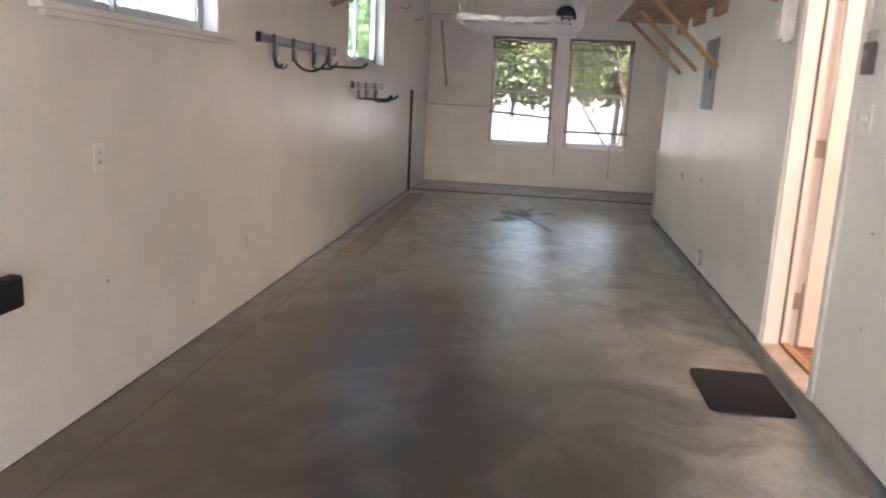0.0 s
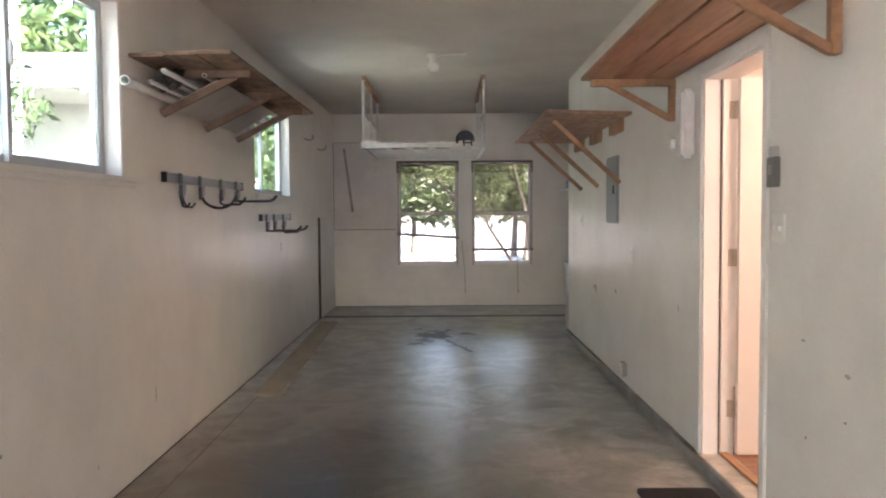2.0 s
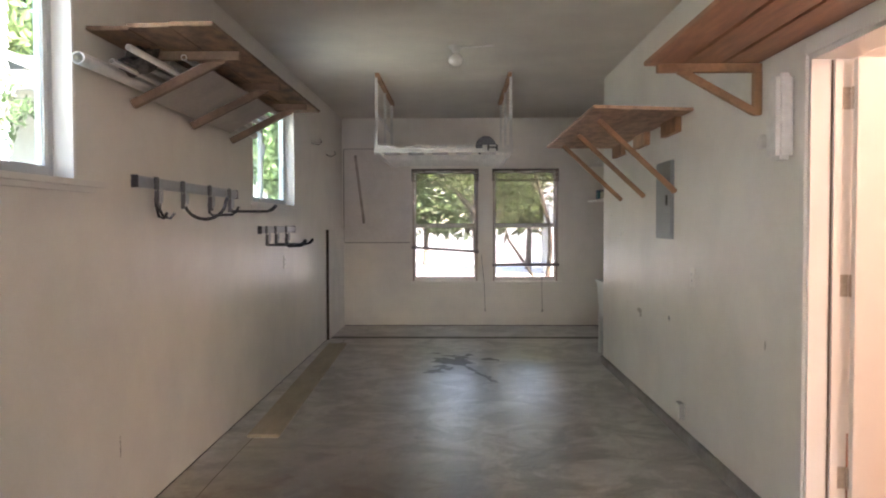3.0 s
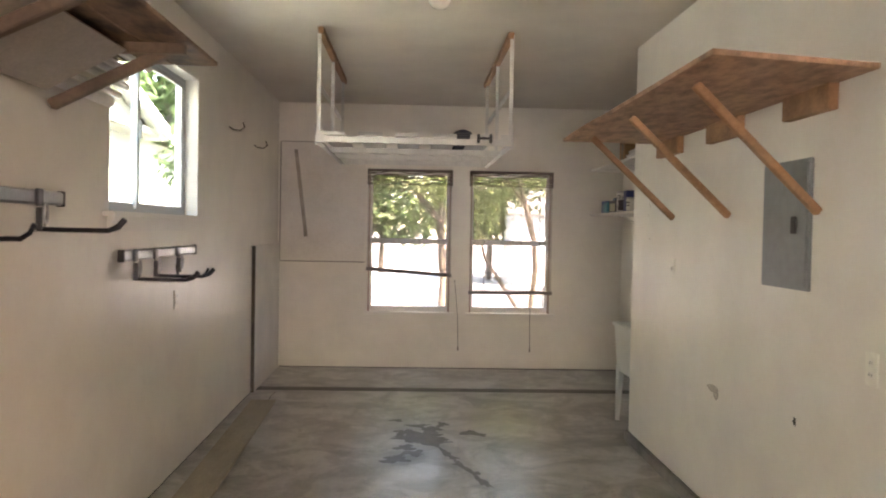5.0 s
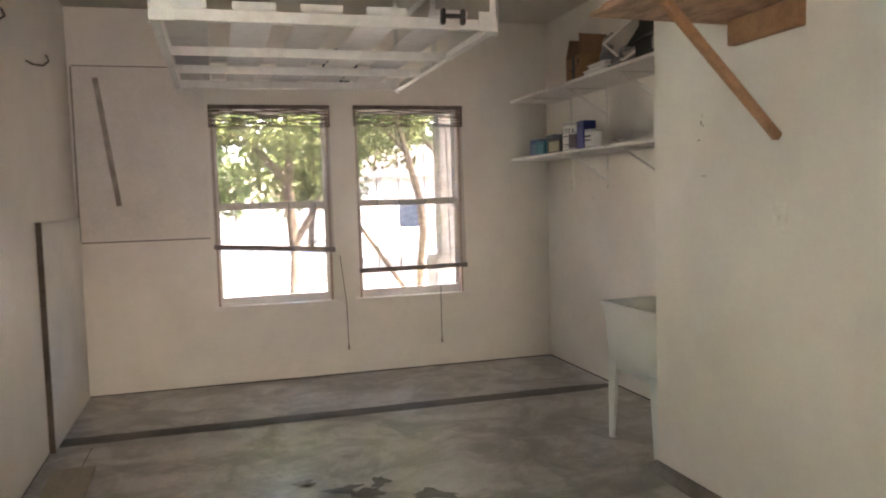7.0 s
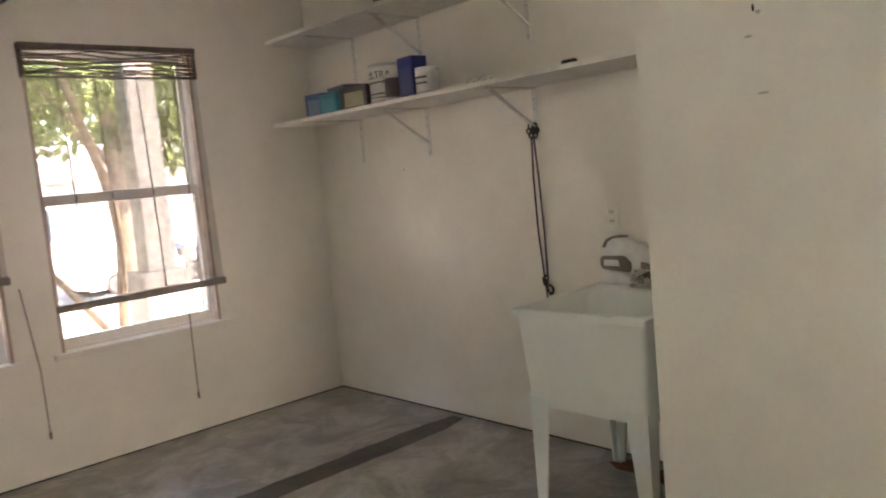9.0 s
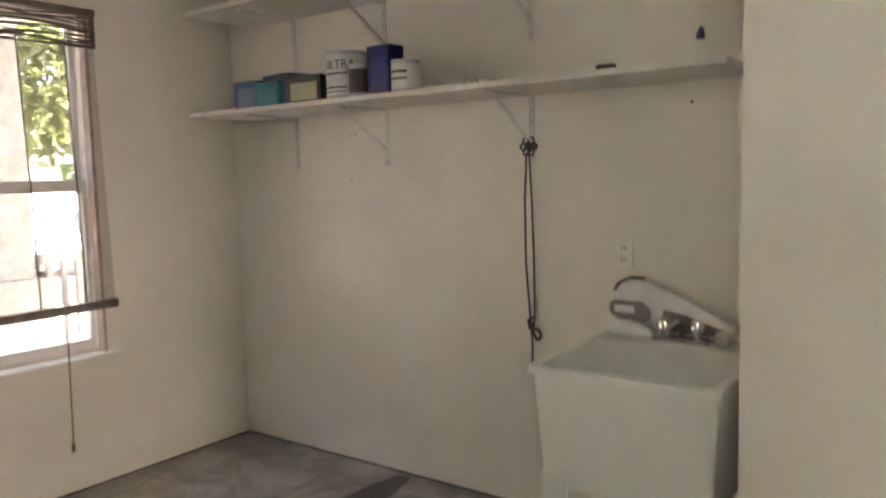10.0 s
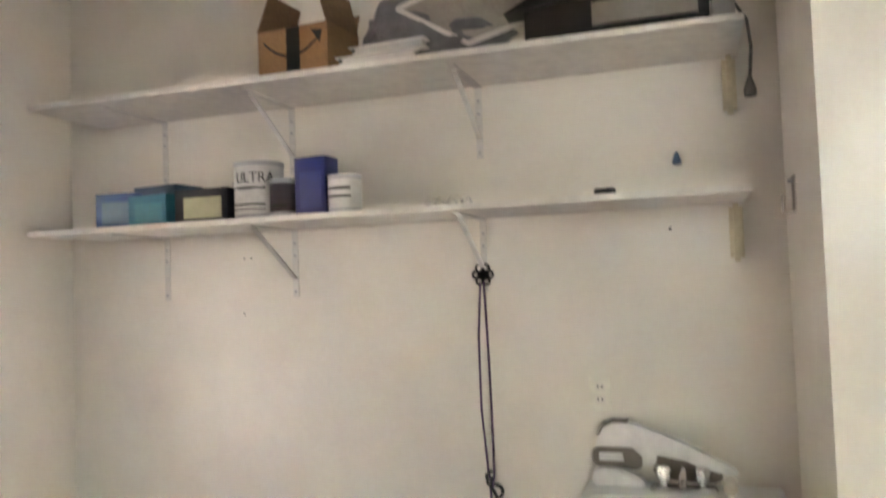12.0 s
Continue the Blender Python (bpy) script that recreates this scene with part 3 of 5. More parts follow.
for i, (x, y, h) in enumerate(((-12.5, 27, 13.0), (-14.5, 20, 12.0), (-8.6, 30.0, 13.5), (-15, 13.5, 12.0), (-5.2, 34.5, 12.5))):
    tree((x, y, ground_z(y)), [([(0, 0, 0), (0.1, 0, h * 0.3), (0, 0, h * 0.75)], [0.25, 0.2, 0.1])],
         [(0, 0, h * 0.65, 3.4, 3.0, h * 0.3), (2.2, 0, h * 0.47, 2.4, 2.2, h * 0.22), (-2.2, 0, h * 0.52, 2.4, 2.2, h * 0.25)], 5000, 0.26, (LEAF, LEAF2)[i % 2], BARK, "full green tree behind the gabled house", 80 + i)


# ---- fixed parts of the garage ----
tagged(part("curb_right", bm_new((XR - 0.03, YN, -0.05, XR, YP, 0.07)), CURB, bevel=0.006), "grey concrete curb along the wall foot", "curb", kind="structure")
# near-black strips put the shade of the wall foot crease into colour
GAP_SHADE = plain("gap_shade", (0.03, 0.027, 0.024), 0.9)
for nm, b in (("wall_foot_shade_left", (XL, YN, -0.12, XL + 0.003, 10.27, 0.004)), ("wall_foot_shade_far", (XL + 0.03, YF - 0.003, -0.03, XA - 0.004, YF, 0.007)), ("wall_foot_shade_alcove", (XA - 0.003, YP + 0.01, -0.03, XA, YF - 0.005, 0.007))):
    bm = bmesh.new()
    if "left" in nm:
        prev = None
        for k in range(48):
            y = YN + (10.27 - YN) * k / 47
            q = [bm.verts.new((XL + 0.003, y, floor_z(XL, y) + dz)) for dz in (-0.01, 0.007)]
            if prev:
                bm.faces.new((prev[0], q[0], q[1], prev[1]))
            prev = q
    else:
        box(bm, *b)
    tagged(part(nm, bm, GAP_SHADE), "dark strip coloured as the shade in the wall foot crease", "gap", kind="structure")

# the joint between the slab and the edge strip along the left wall
bm = bmesh.new()
prev = None
rr = random.Random(5)
for k in range(80):
    y = YN + (10.3 - YN) * k / 79
    x = -1.315 + 0.004 * math.sin(y * 3.1) + rr.uniform(-0.002, 0.002)
    q = [bm.verts.new((x + dx, y, floor_z(x, y) + 0.0025)) for dx in (-0.0025, 0.0025)]
    if prev:
        bm.faces.new((prev[0], prev[1], q[1], q[0]))
    prev = q
tagged(part("floor_joint", bm, mat("dirty_joint", (0.16, 0.135, 0.11), 0.9, var=0.3, scale=6)), "dirty joint line in the concrete along the wall", "joint", kind="structure")

# dark band across the slab
BAND = mat("dark_band", (0.14, 0.125, 0.112), 0.55, var=0.25, scale=4, grain=60, bump=0.35)
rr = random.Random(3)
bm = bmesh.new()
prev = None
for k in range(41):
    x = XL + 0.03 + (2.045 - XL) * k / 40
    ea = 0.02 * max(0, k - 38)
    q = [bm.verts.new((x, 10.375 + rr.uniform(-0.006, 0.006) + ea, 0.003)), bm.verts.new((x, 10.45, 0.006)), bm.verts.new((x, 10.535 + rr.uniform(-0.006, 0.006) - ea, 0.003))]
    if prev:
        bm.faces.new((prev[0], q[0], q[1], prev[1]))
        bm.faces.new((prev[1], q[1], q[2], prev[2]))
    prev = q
tagged(part("floor_band", bm, BAND), "dark band across the concrete floor", "floor", kind="structure")

# thicker lower panel at the far end of the left wall, and the sheet on the end wall
PANEL = mat("panel_paint", (0.77, 0.735, 0.68), 0.5, var=0.06, scale=2, grain=60, bump=0.15)
DARKWOOD = mat("dark_stick", (0.10, 0.08, 0.06), 0.7, var=0.3, scale=8, grain=90)
tagged(part("wall_panel", bm_new((XL, 10.3, -0.05, XL + 0.025, YF - 0.012, 1.30)), PANEL, bevel=0.003), "pale painted low panel fixed on the wall", "panel", kind="structure")
tagged(part("panel_edge", bm_new((XL, 10.282, -0.05, XL + 0.03, 10.298, 1.30)), DARKWOOD), "dark bare edge of the low wall panel", "trim", kind="structure")
tagged(part("end_panel", bm_new((XL + 0.03, YF - 0.01, 1.125, -0.62, YF, 2.365)), PANEL, bevel=0.002), "painted plywood sheet on the end wall", "panel", kind="structure")
# flat strips carry the dark of the sheet's open seams as colour
SEAM_SHADE = plain("seam_shade", (0.30, 0.27, 0.24), 0.9)
for nm, b in (("panel_seam_low", (XL + 0.03, YF - 0.004, 1.112, -0.62, YF, 1.123)), ("panel_seam_top", (XL + 0.03, YF - 0.004, 2.367, -0.62, YF, 2.375)), ("panel_seam_side", (XL + 0.018, YF - 0.012, 1.125, XL + 0.028, YF, 2.365))):
    tagged(part(nm, bm_new(b), SEAM_SHADE), "strip coloured as the shade in the seam round the plywood sheet", "seam", kind="structure")
stick = bmesh.new()
beam(stick, (-1.235, YF - 0.018, 1.375), (-1.35, YF - 0.018, 2.285), 0.035, 0.014, (0, 1, 0))
tagged(part("wood_stick", stick, mat("grey_stick", (0.42, 0.37, 0.32), 0.7, var=0.2, scale=8)), "thin dark wooden stick fixed aslant on the end wall", "stick")


def side_window(name, y0, z0, y1, z1, apron):
    """A sliding window in the left wall, with its lined opening and moulded sill."""
    w = thing(name, (XL, (y0 + y1) / 2, z0), "white vinyl sliding window set deep in the wall", "window", kind="structure")
    xo, xi = XL - 0.145, XL - 0.085
    f = 0.035
    fr = bm_new((xo, y0, z0, xi, y1, z0 + f), (xo, y0, z1 - f, xi, y1, z1), (xo, y0, z0 + f, xi, y0 + f, z1 - f), (xo, y1 - f, z0 + f, xi, y1, z1 - f))
    part("window_frame", fr, VINYL, w)
    ym = y0 + (y1 - y0) * 0.43
    for a, b, x, nm in ((y0 + f, ym + 0.03, xo + 0.012, "fixed_sash"), (ym - 0.02, y1 - f, xo + 0.036, "sliding_sash")):
        s = 0.032
        sb = bm_new((x, a, z0 + f, x + 0.02, b, z0 + f + s), (x, a, z1 - f - s, x + 0.02, b, z1 - f), (x, a, z0 + f + s, x + 0.02, a + s, z1 - f - s), (x, b - s, z0 + f + s, x + 0.02, b, z1 - f - s))
        sash = part(nm, sb, VINYL, w)
        pane = part("pane", bm_new((x + 0.008, a + s, z0 + f + s, x + 0.012, b - s, z1 - f - s)), TINTED, sash)
        pane.visible_shadow = False
    latch = bm_new((xo + 0.057, ym - 0.012, z0 + 0.42, xo + 0.075, ym + 0.008, z0 + 0.52))
    part("latch", latch, VINYL, w, bevel=0.004)
    sill = bm_new((XL - 0.085, y0 + 0.002, z0, XL, y1 - 0.002, z0 + 0.012), (XL, y0 - 0.07, z0 - 0.012, XL + 0.055, y1 + 0.17, z0 + 0.012),
                  *[(XL, y0 - 0.02, z0 - 0.035 - 0.024 * k, XL + 0.035 - 0.01 * k, y1 + 0.11, z0 - 0.013 - 0.024 * k) for k in range(apron)])
    part("window_sill", sill, TRIM, w, "white moulded sill", bevel=0.003)
    lin = bm_new((XL - 0.085, y1 - 0.012, z0 + 0.012, XL - 0.002, y1, z1), (XL - 0.085, y0, z0 + 0.012, XL - 0.002, y0 + 0.012, z1), (XL - 0.085, y0 + 0.012, z1 - 0.012, XL - 0.002, y1 - 0.012, z1))
    part("window_lining", lin, TRIM, w)


side_window("window_1", *WIN_L[0], 1)
side_window("window_2", *WIN_L[1], 3)

BLIND = mat("dark_matchstick", (0.13, 0.105, 0.09), 0.7, var=0.25, scale=20, grain=150)
BARM = mat("grey_brown_bar", (0.23, 0.20, 0.19), 0.6, var=0.15, scale=12)
# sheet slats coloured lighter to imitate the bright haze before the window
SHEET = mat("veil_matchstick", (0.34, 0.30, 0.26), 0.7, var=0.2, scale=20, grain=150)
REDJAMB = mat("red_brown_jamb", (0.42, 0.30, 0.25), 0.5, var=0.1, scale=9)


def sash_window(name, x0, z0, x1, z1, drop_l, drop_r):
    """A double-hung window in the end wall, and the matchstick blind in front of it."""
    w = thing(name, ((x0 + x1) / 2, YF, z0), "white wooden double-hung sash window in the end wall", "window", kind="structure")
    ya, yb = YF + 0.05, YF + 0.145
    f = 0.018
    fr = bm_new((x0, ya, z0, x1, yb, z0 + f), (x0, ya, z1 - f, x1, yb, z1), (x0, ya, z0 + f, x0 + f, yb, z1 - f), (x1 - f, ya, z0 + f, x1, yb, z1 - f))
    part("window_frame", fr, TRIM, w)
    part("window_jamb", bm_new((x0, YF + 0.002, z0 + 0.002, x0 + 0.016, ya, z1), (x1 - 0.016, YF + 0.002, z0 + 0.002, x1, ya, z1)), REDJAMB, w, "reddish bare wooden jamb lining")
    zm = 1.345
    for a, b, y, nm in ((z0 + f, zm + 0.02, ya + 0.015, "lower_sash"), (zm - 0.02, z1 - f, ya + 0.05, "upper_sash")):
        s = 0.028
        sa, sc = (0.042, 0.046) if nm == "lower_sash" else (0.046, s)
        sb = bm_new((x0 + f, y, a, x1 - f, y + 0.03, a + sa), (x0 + f, y, b - sc, x1 - f, y + 0.03, b), (x0 + f, y, a + sa, x0 + f + s * 0.7, y + 0.03, b - sc), (x1 - f - s * 0.7, y, a + sa, x1 - f, y + 0.03, b - sc))
        sash = part(nm, sb, TRIM, w)
        pane = part("pane", bm_new((x0 + f + s * 0.7, y + 0.013, a + sa, x1 - f - s * 0.7, y + 0.017, b - sc)), GLASS, sash)
        pane.visible_shadow = False
    part("window_sill", bm_new((x0 - 0.04, YF - 0.045, z0 - 0.028, x1 + 0.055, YF + 0.05, z0 + 0.004)), TRIM, w, "white projecting sill", bevel=0.005)

    bl = thing("matchstick_blind", ((x0 + x1) / 2, YF - 0.03, z1), "dark thin-slatted roll-up blind hanging before the window", "blind", "matchstick blinds")
    a, b = x0 - 0.015, x1 + 0.015
    rng = random.Random(name)
    part("head_rail", bm_new((a, YF - 0.045, z1 - 0.022, b, YF - 0.002, z1 + 0.006)), BLIND, bl, bevel=0.003)
    # bunched slats under the rail: each one sags in its own long wave
    bm = bmesh.new()
    for k in range(12):
        z = z1 - 0.028 - 0.0105 * k
        ph, am, kk = rng.uniform(0, 6.3), rng.uniform(0.004, 0.011), rng.uniform(5, 9)
        pts = [(a + (b - a) * i / 18, YF - 0.02 - 0.006 * (k % 2), z + am * math.sin(kk * i / 18 * 1.6 + ph) * (1 if 0 < i < 18 else 0.3)) for i in range(19)]
        tube(bm, pts, 0.0044, 5)
    part("bunched_slats", bm, BLIND, bl)
    for e in (a, b - 0.012):
        part("blind_side", bm_new((e, YF - 0.032, z1 - 0.15, e + 0.012, YF - 0.01, z1 - 0.022)), BLIND, bl)
    part("stack_bar", bm_new((a, YF - 0.034, z1 - 0.158, b, YF - 0.01, z1 - 0.15)), BLIND, bl)
    # the hanging sheet of fine slats
    bm = bmesh.new()
    zt = z1 - 0.15
    n = int((zt - (drop_l + drop_r) / 2) / 0.0068)
    for k in range(n):
        q = (k + 0.5) / n
        zl, zr = zt + (drop_l - zt) * q, zt + (drop_r - zt) * q
        y = YF - 0.022 - 0.05 * q
        beam(bm, (a + 0.006, y, zl), (b - 0.006, y, zr), 0.0014, 0.0034)
    tagged(part("slat_sheet", bm, SHEET, bl), kind="stuff")
    bm = bmesh.new()
    beam(bm, (a, YF - 0.075, drop_l), (b, YF - 0.075, drop_r), 0.026, 0.038)
    part("bottom_bar", bm, BARM, bl, bevel=0.004)
    for i, fx in enumerate((0.18, 0.38, 0.62, 0.84)):
        x = a + (b - a) * fx
        bm = bmesh.new()
        tube(bm, [(x, YF - 0.03, zt + 0.02), (x + 0.004, YF - 0.055, (zt + drop_l) / 2), (x, YF - 0.078, drop_l + (drop_r - drop_l) * fx)], 0.0036, 6)
        part("blind_cord", bm, BLIND, bl)
    return bl


left_blind = sash_window("window_3", *WIN_F[0], 1.055, 0.995)
right_blind = sash_window("window_4", *WIN_F[1], 0.82, 0.825)
for bl, x, zb in ((left_blind, 0.385, 0.2), (right_blind, 1.15, 0.195)):
    bm = bmesh.new()
    tube(bm, [(x - 0.05 if x < 1 else x, YF - 0.05, 0.95), (x - 0.01, YF - 0.052, 0.55), (x, YF - 0.02, zb)], 0.003, 6)
    lathe(bm, [(0.002, 0.035), (0.006, 0.03), (0.007, 0.0), (0.002, -0.004)], (x, YF - 0.02, zb), 8)
    part("pull_cord", bm, BLIND, bl)

# ---- inner door ----
d = thing("door_1", (XR, (DY0 + DY1) / 2, DZ0), "white hollow-core inner door standing wide open", "door", kind="structure")
c = 0.055
casing = bm_new((XR - 0.014, DY0 - c, 0.055, XR - 0.001, DY0, DZ1 + c), (XR - 0.014, DY1, 0.055, XR - 0.001, DY1 + c, DZ1 + c), (XR - 0.014, DY0, DZ1, XR - 0.001, DY1, DZ1 + c))
part("door_casing", casing, TRIM, d, bevel=0.003)
jamb = bm_new((XR, DY0, DZ0, XR + T + 0.01, DY0 + 0.018, DZ1), (XR, DY1 - 0.018, DZ0, XR + T + 0.01, DY1, DZ1), (XR, DY0 + 0.018, DZ1 - 0.018, XR + T + 0.01, DY1 - 0.018, DZ1),
              (XR + 0.09, DY1 - 0.03, DZ0, XR + 0.12, DY1 - 0.018, DZ1 - 0.018))
part("door_jamb", jamb, TRIM, d)
# thin brown strips added as the dark, shaded gap line between jamb and leaf
part("gap_line_strip", bm_new((XR + 0.08, DY1 - 0.021, DZ0, XR + 0.087, DY1 - 0.0185, DZ1 - 0.02), (XR + 0.08, DY0 + 0.0185, DZ0, XR + 0.087, DY0 + 0.021, DZ1 - 0.02)), plain("brown_strip", (0.14, 0.09, 0.06), 0.7), d)
part("door_sill", bm_new((XR - 0.02, DY0 - 0.02, DZ0 - 0.03, XR + T, DY1 + 0.02, DZ0 + 0.004)), mat("worn_sill", (0.48, 0.44, 0.38), 0.6, var=0.2), d, "worn pale wooden sill", bevel=0.004)
part("threshold", bm_new((XR + 0.085, DY0 + 0.02, DZ0 + 0.004, XR + 0.125, DY1 - 0.03, DZ0 + 0.018)), LUMBER, d, bevel=0.003)
leaf = part("door_leaf", bm_new((XR + T + 0.015, DY1 - 0.062, DZ0 + 0.012, XR + T + 0.77, DY1 - 0.024, DZ1 - 0.02)), TRIM, d, bevel=0.002)
for z in (0.27, 1.06, 1.82):
    bm = bmesh.new()
    lathe(bm, [(0.006, 0), (0.006, 0.09)], (XR + T + 0.012, DY1 - 0.03, z), 10)
    box(bm, XR + T - 0.028, DY1 - 0.0205, z, XR + T + 0.008, DY1 - 0.0183, z + 0.09)
    part("hinge", bm, mat("painted_hinge", (0.45, 0.38, 0.30), 0.5), leaf, "painted-over hinge")

# ---- ceiling lamp ----
lp = thing("ceiling_lamp", (0.006, 7.45, ZC), "unlit white globe bulb in a porcelain holder on the ceiling", "lamp")
bm = bmesh.new()
lathe(bm, [(0.055, 0), (0.055, -0.015), (0.035, -0.03), (0.028, -0.055)], (0.006, 7.45, ZC), 20)
part("holder", bm, TRIM, lp, smooth=True)
bm = bmesh.new()
lathe(bm, [(0.02, -0.05), (0.028, -0.06), (0.05, -0.08), (0.06, -0.105), (0.058, -0.13), (0.04, -0.155), (0.01, -0.166)], (0.006, 7.45, ZC), 22)
part("bulb", bm, plain("opal_glass", (0.82, 0.79, 0.72), 0.2), lp, "unlit opal globe bulb", smooth=True)
bm = bmesh.new()
tube(bm, [(0.05, 7.45, ZC - 0.009), (0.16, 7.43, ZC - 0.009), (0.30, 7.40, ZC - 0.009)], 0.008, 8)
part("cable", bm, TRIM, lp)


# ---- shelves on timber brackets ----
def plywood_shelf_right():
    s = thing("plywood_shelf", (1.15, 7.1, 2.045), "unpainted plywood shelf on slanted timber struts", "shelf")
    bm = bmesh.new()
    lo, hi = ([bm.verts.new((x, y, z)) for x, y in ((0.822, 5.84), (XR, 5.975), (XR, 8.30), (0.822, 8.27))] for z in (2.045, 2.064))
    bm.faces.new(lo[::-1])
    bm.faces.new(hi)
    for k in range(4):
        bm.faces.new((lo[k], lo[(k + 1) % 4], hi[(k + 1) % 4], hi[k]))
    part("board", bm, PLY, s, bevel=0.002)
    for y in (6.335, 7.178, 7.99):
        bm = bmesh.new()
        beam(bm, (XR - 0.006, y, 1.568), (0.93, y - 0.06, 2.032), 0.032, 0.032)
        part("strut", bm, LUMBER, s, bevel=0.003)
    for y0, y1 in ((6.226, 6.586), (7.03, 7.42), (7.853, 8.24)):
        part("ledger_block", bm_new((XR - 0.04, y0, 1.948, XR, y1, 2.045)), LUMBER, s, bevel=0.003)


def plank_shelf():
    s = thing("plank_shelf", (1.18, 3.9, 2.115), "reddish cedar plank shelf above the inner door", "shelf")
    w = (XR - 0.90) / 3
    for i in range(3):
        part("plank", bm_new((0.90 + w * i + 0.009, 2.95, 2.112 + 0.001 * i, 0.90 + w * (i + 1) - 0.009, 4.985, 2.134 + 0.001 * i)), PLANK, s, bevel=0.002)
    for y in (4.94, 3.07):
        bm = bm_new((0.96, y - 0.02, 2.072, XR - 0.002, y + 0.02, 2.112))
        part("cross_bar", bm, LUMBER, s, bevel=0.003)
        part("wall_post", bm_new((XR - 0.038, y - 0.02, 1.87, XR - 0.001, y + 0.02, 2.075)), LUMBER, s, bevel=0.003)
        bm = bmesh.new()
        beam(bm, (XR - 0.03, y, 1.885), (1.06, y, 2.085), 0.036, 0.034)
        part("brace", bm, LUMBER, s, bevel=0.003)


OLDPLY = mat("weathered_plywood", (0.22, 0.135, 0.085), 0.7, var=0.34, scale=7, grain=40, bump=0.3, dist=0.002, stretch=(2, 1, 2))
OLDLUM = mat("grey_brown_lumber", (0.20, 0.135, 0.092), 0.7, var=0.25, scale=6, grain=60, bump=0.3, dist=0.002)


def plywood_shelf_left():
    s = thing("plywood_shelf", (-1.27, 5.6, 2.168), "old plywood shelf on struts with boards and pipes stored under it", "shelf")
    # three lengths of board side by side, unevenly cut at the near end
    for x0, x1, y0, y1 in ((XL, -1.345, 4.46, 6.80), (-1.341, -1.165, 4.42, 6.84), (-1.161, -0.978, 4.40, 6.85)):
        part("board", bm_new((x0, y0, 2.168, x1, y1, 2.187)), OLDPLY, s, bevel=0.002)
    for y0, y1 in ((4.885, 4.93), (5.69, 5.74), (6.465, 6.50)):
        bm = bmesh.new()
        beam(bm, (XL + 0.014, y0, 1.925), (-1.09, y1, 2.148), 0.045, 0.042)
        part("strut", bm, OLDLUM, s, bevel=0.004)
        part("arm", bm_new((XL, y1 - 0.075, 2.128, -1.0, y1 - 0.035, 2.168)), OLDLUM, s, bevel=0.003)
    return s


plywood_shelf_right()
plank_shelf()
plywood_shelf_left()

# an offcut board lies on the far end of the plywood shelf
bm = bm_new((0.845, 7.45, 2.0645, 1.30, 8.22, 2.083))
tagged(part("offcut_board", bm, LUMBER, bevel=0.002), "loose brown board lying on the plywood shelf", "board")

# a pale sheet and plastic pipes lie on the struts
slope = Matrix.Translation((XL + 0.03, 0, 1.955)) @ Matrix.Rotation(-math.atan2(0.223, 0.426), 4, 'Y')
bm = bmesh.new()
box(bm, 0.005, 4.95, 0.016, 0.34, 6.40, 0.024, slope)
tagged(part("stored_sheet", bm, mat("pale_hardboard", (0.46, 0.42, 0.37), 0.6, var=0.1, scale=3)), "pale hardboard sheet lying on the shelf struts", "board")
PVC = plain("white_pvc", (0.74, 0.73, 0.70), 0.3)
for k, (u, h, r, y0, y1) in enumerate(((0.045, 0.05, 0.026, 4.3, 6.95), (0.11, 0.038, 0.012, 4.46, 6.9), (0.21, 0.04, 0.014, 4.42, 6.75), (0.13, 0.09, 0.016, 4.85, 7.0), (0.21, 0.09, 0.016, 4.9, 6.85), (0.30, 0.05, 0.014, 4.85, 6.8))):
    bm = bmesh.new()
    a, b = slope @ Vector((u, y0, h)), slope @ Vector((u, y1, h))
    seg = 16
    ra = [[bm.verts.new(p + Vector((math.cos(t), 0, math.sin(t))) * q) for t in [2 * math.pi * j / seg for j in range(seg)]] for p, q in ((a, r), (b, r), (b, r * 0.82), (a, r * 0.82))]
    for i in range(4):
        p, q = ra[i], ra[(i + 1) % 4]
        for j in range(seg):
            bm.faces.new((p[j], p[(j + 1) % seg], q[(j + 1) % seg], q[j]))
    tagged(part("plastic_pipe", bm, PVC, smooth=True), "white plastic pipe stored along the shelf struts", "pipe", "stored pipes")


# dark crumpled netting stuffed beside the pipes
bm = bmesh.new()
bmesh.ops.create_icosphere(bm, subdivisions=3, radius=1)
for v in bm.verts:
    p = v.co.copy()
    q = p * (1 + 0.35 * noise.noise(p * 2.1) + 0.2 * noise.noise(p * 7))
    v.co = slope @ Vector((0.13 + q.x * 0.09, 4.74 + q.y * 0.10, max(0.022, 0.085 + q.z * 0.055)))
tagged(part("netting", bm, mat("dark_netting", (0.07, 0.065, 0.06), 0.8, var=0.4, scale=40, grain=120, bump=0.8, dist=0.006)), "dark crumpled netting stuffed under the shelf", "netting")


# ---- hook rails on the left wall ----
DULL = plain("dull_steel", (0.10, 0.10, 0.105), 0.36, 0.8)


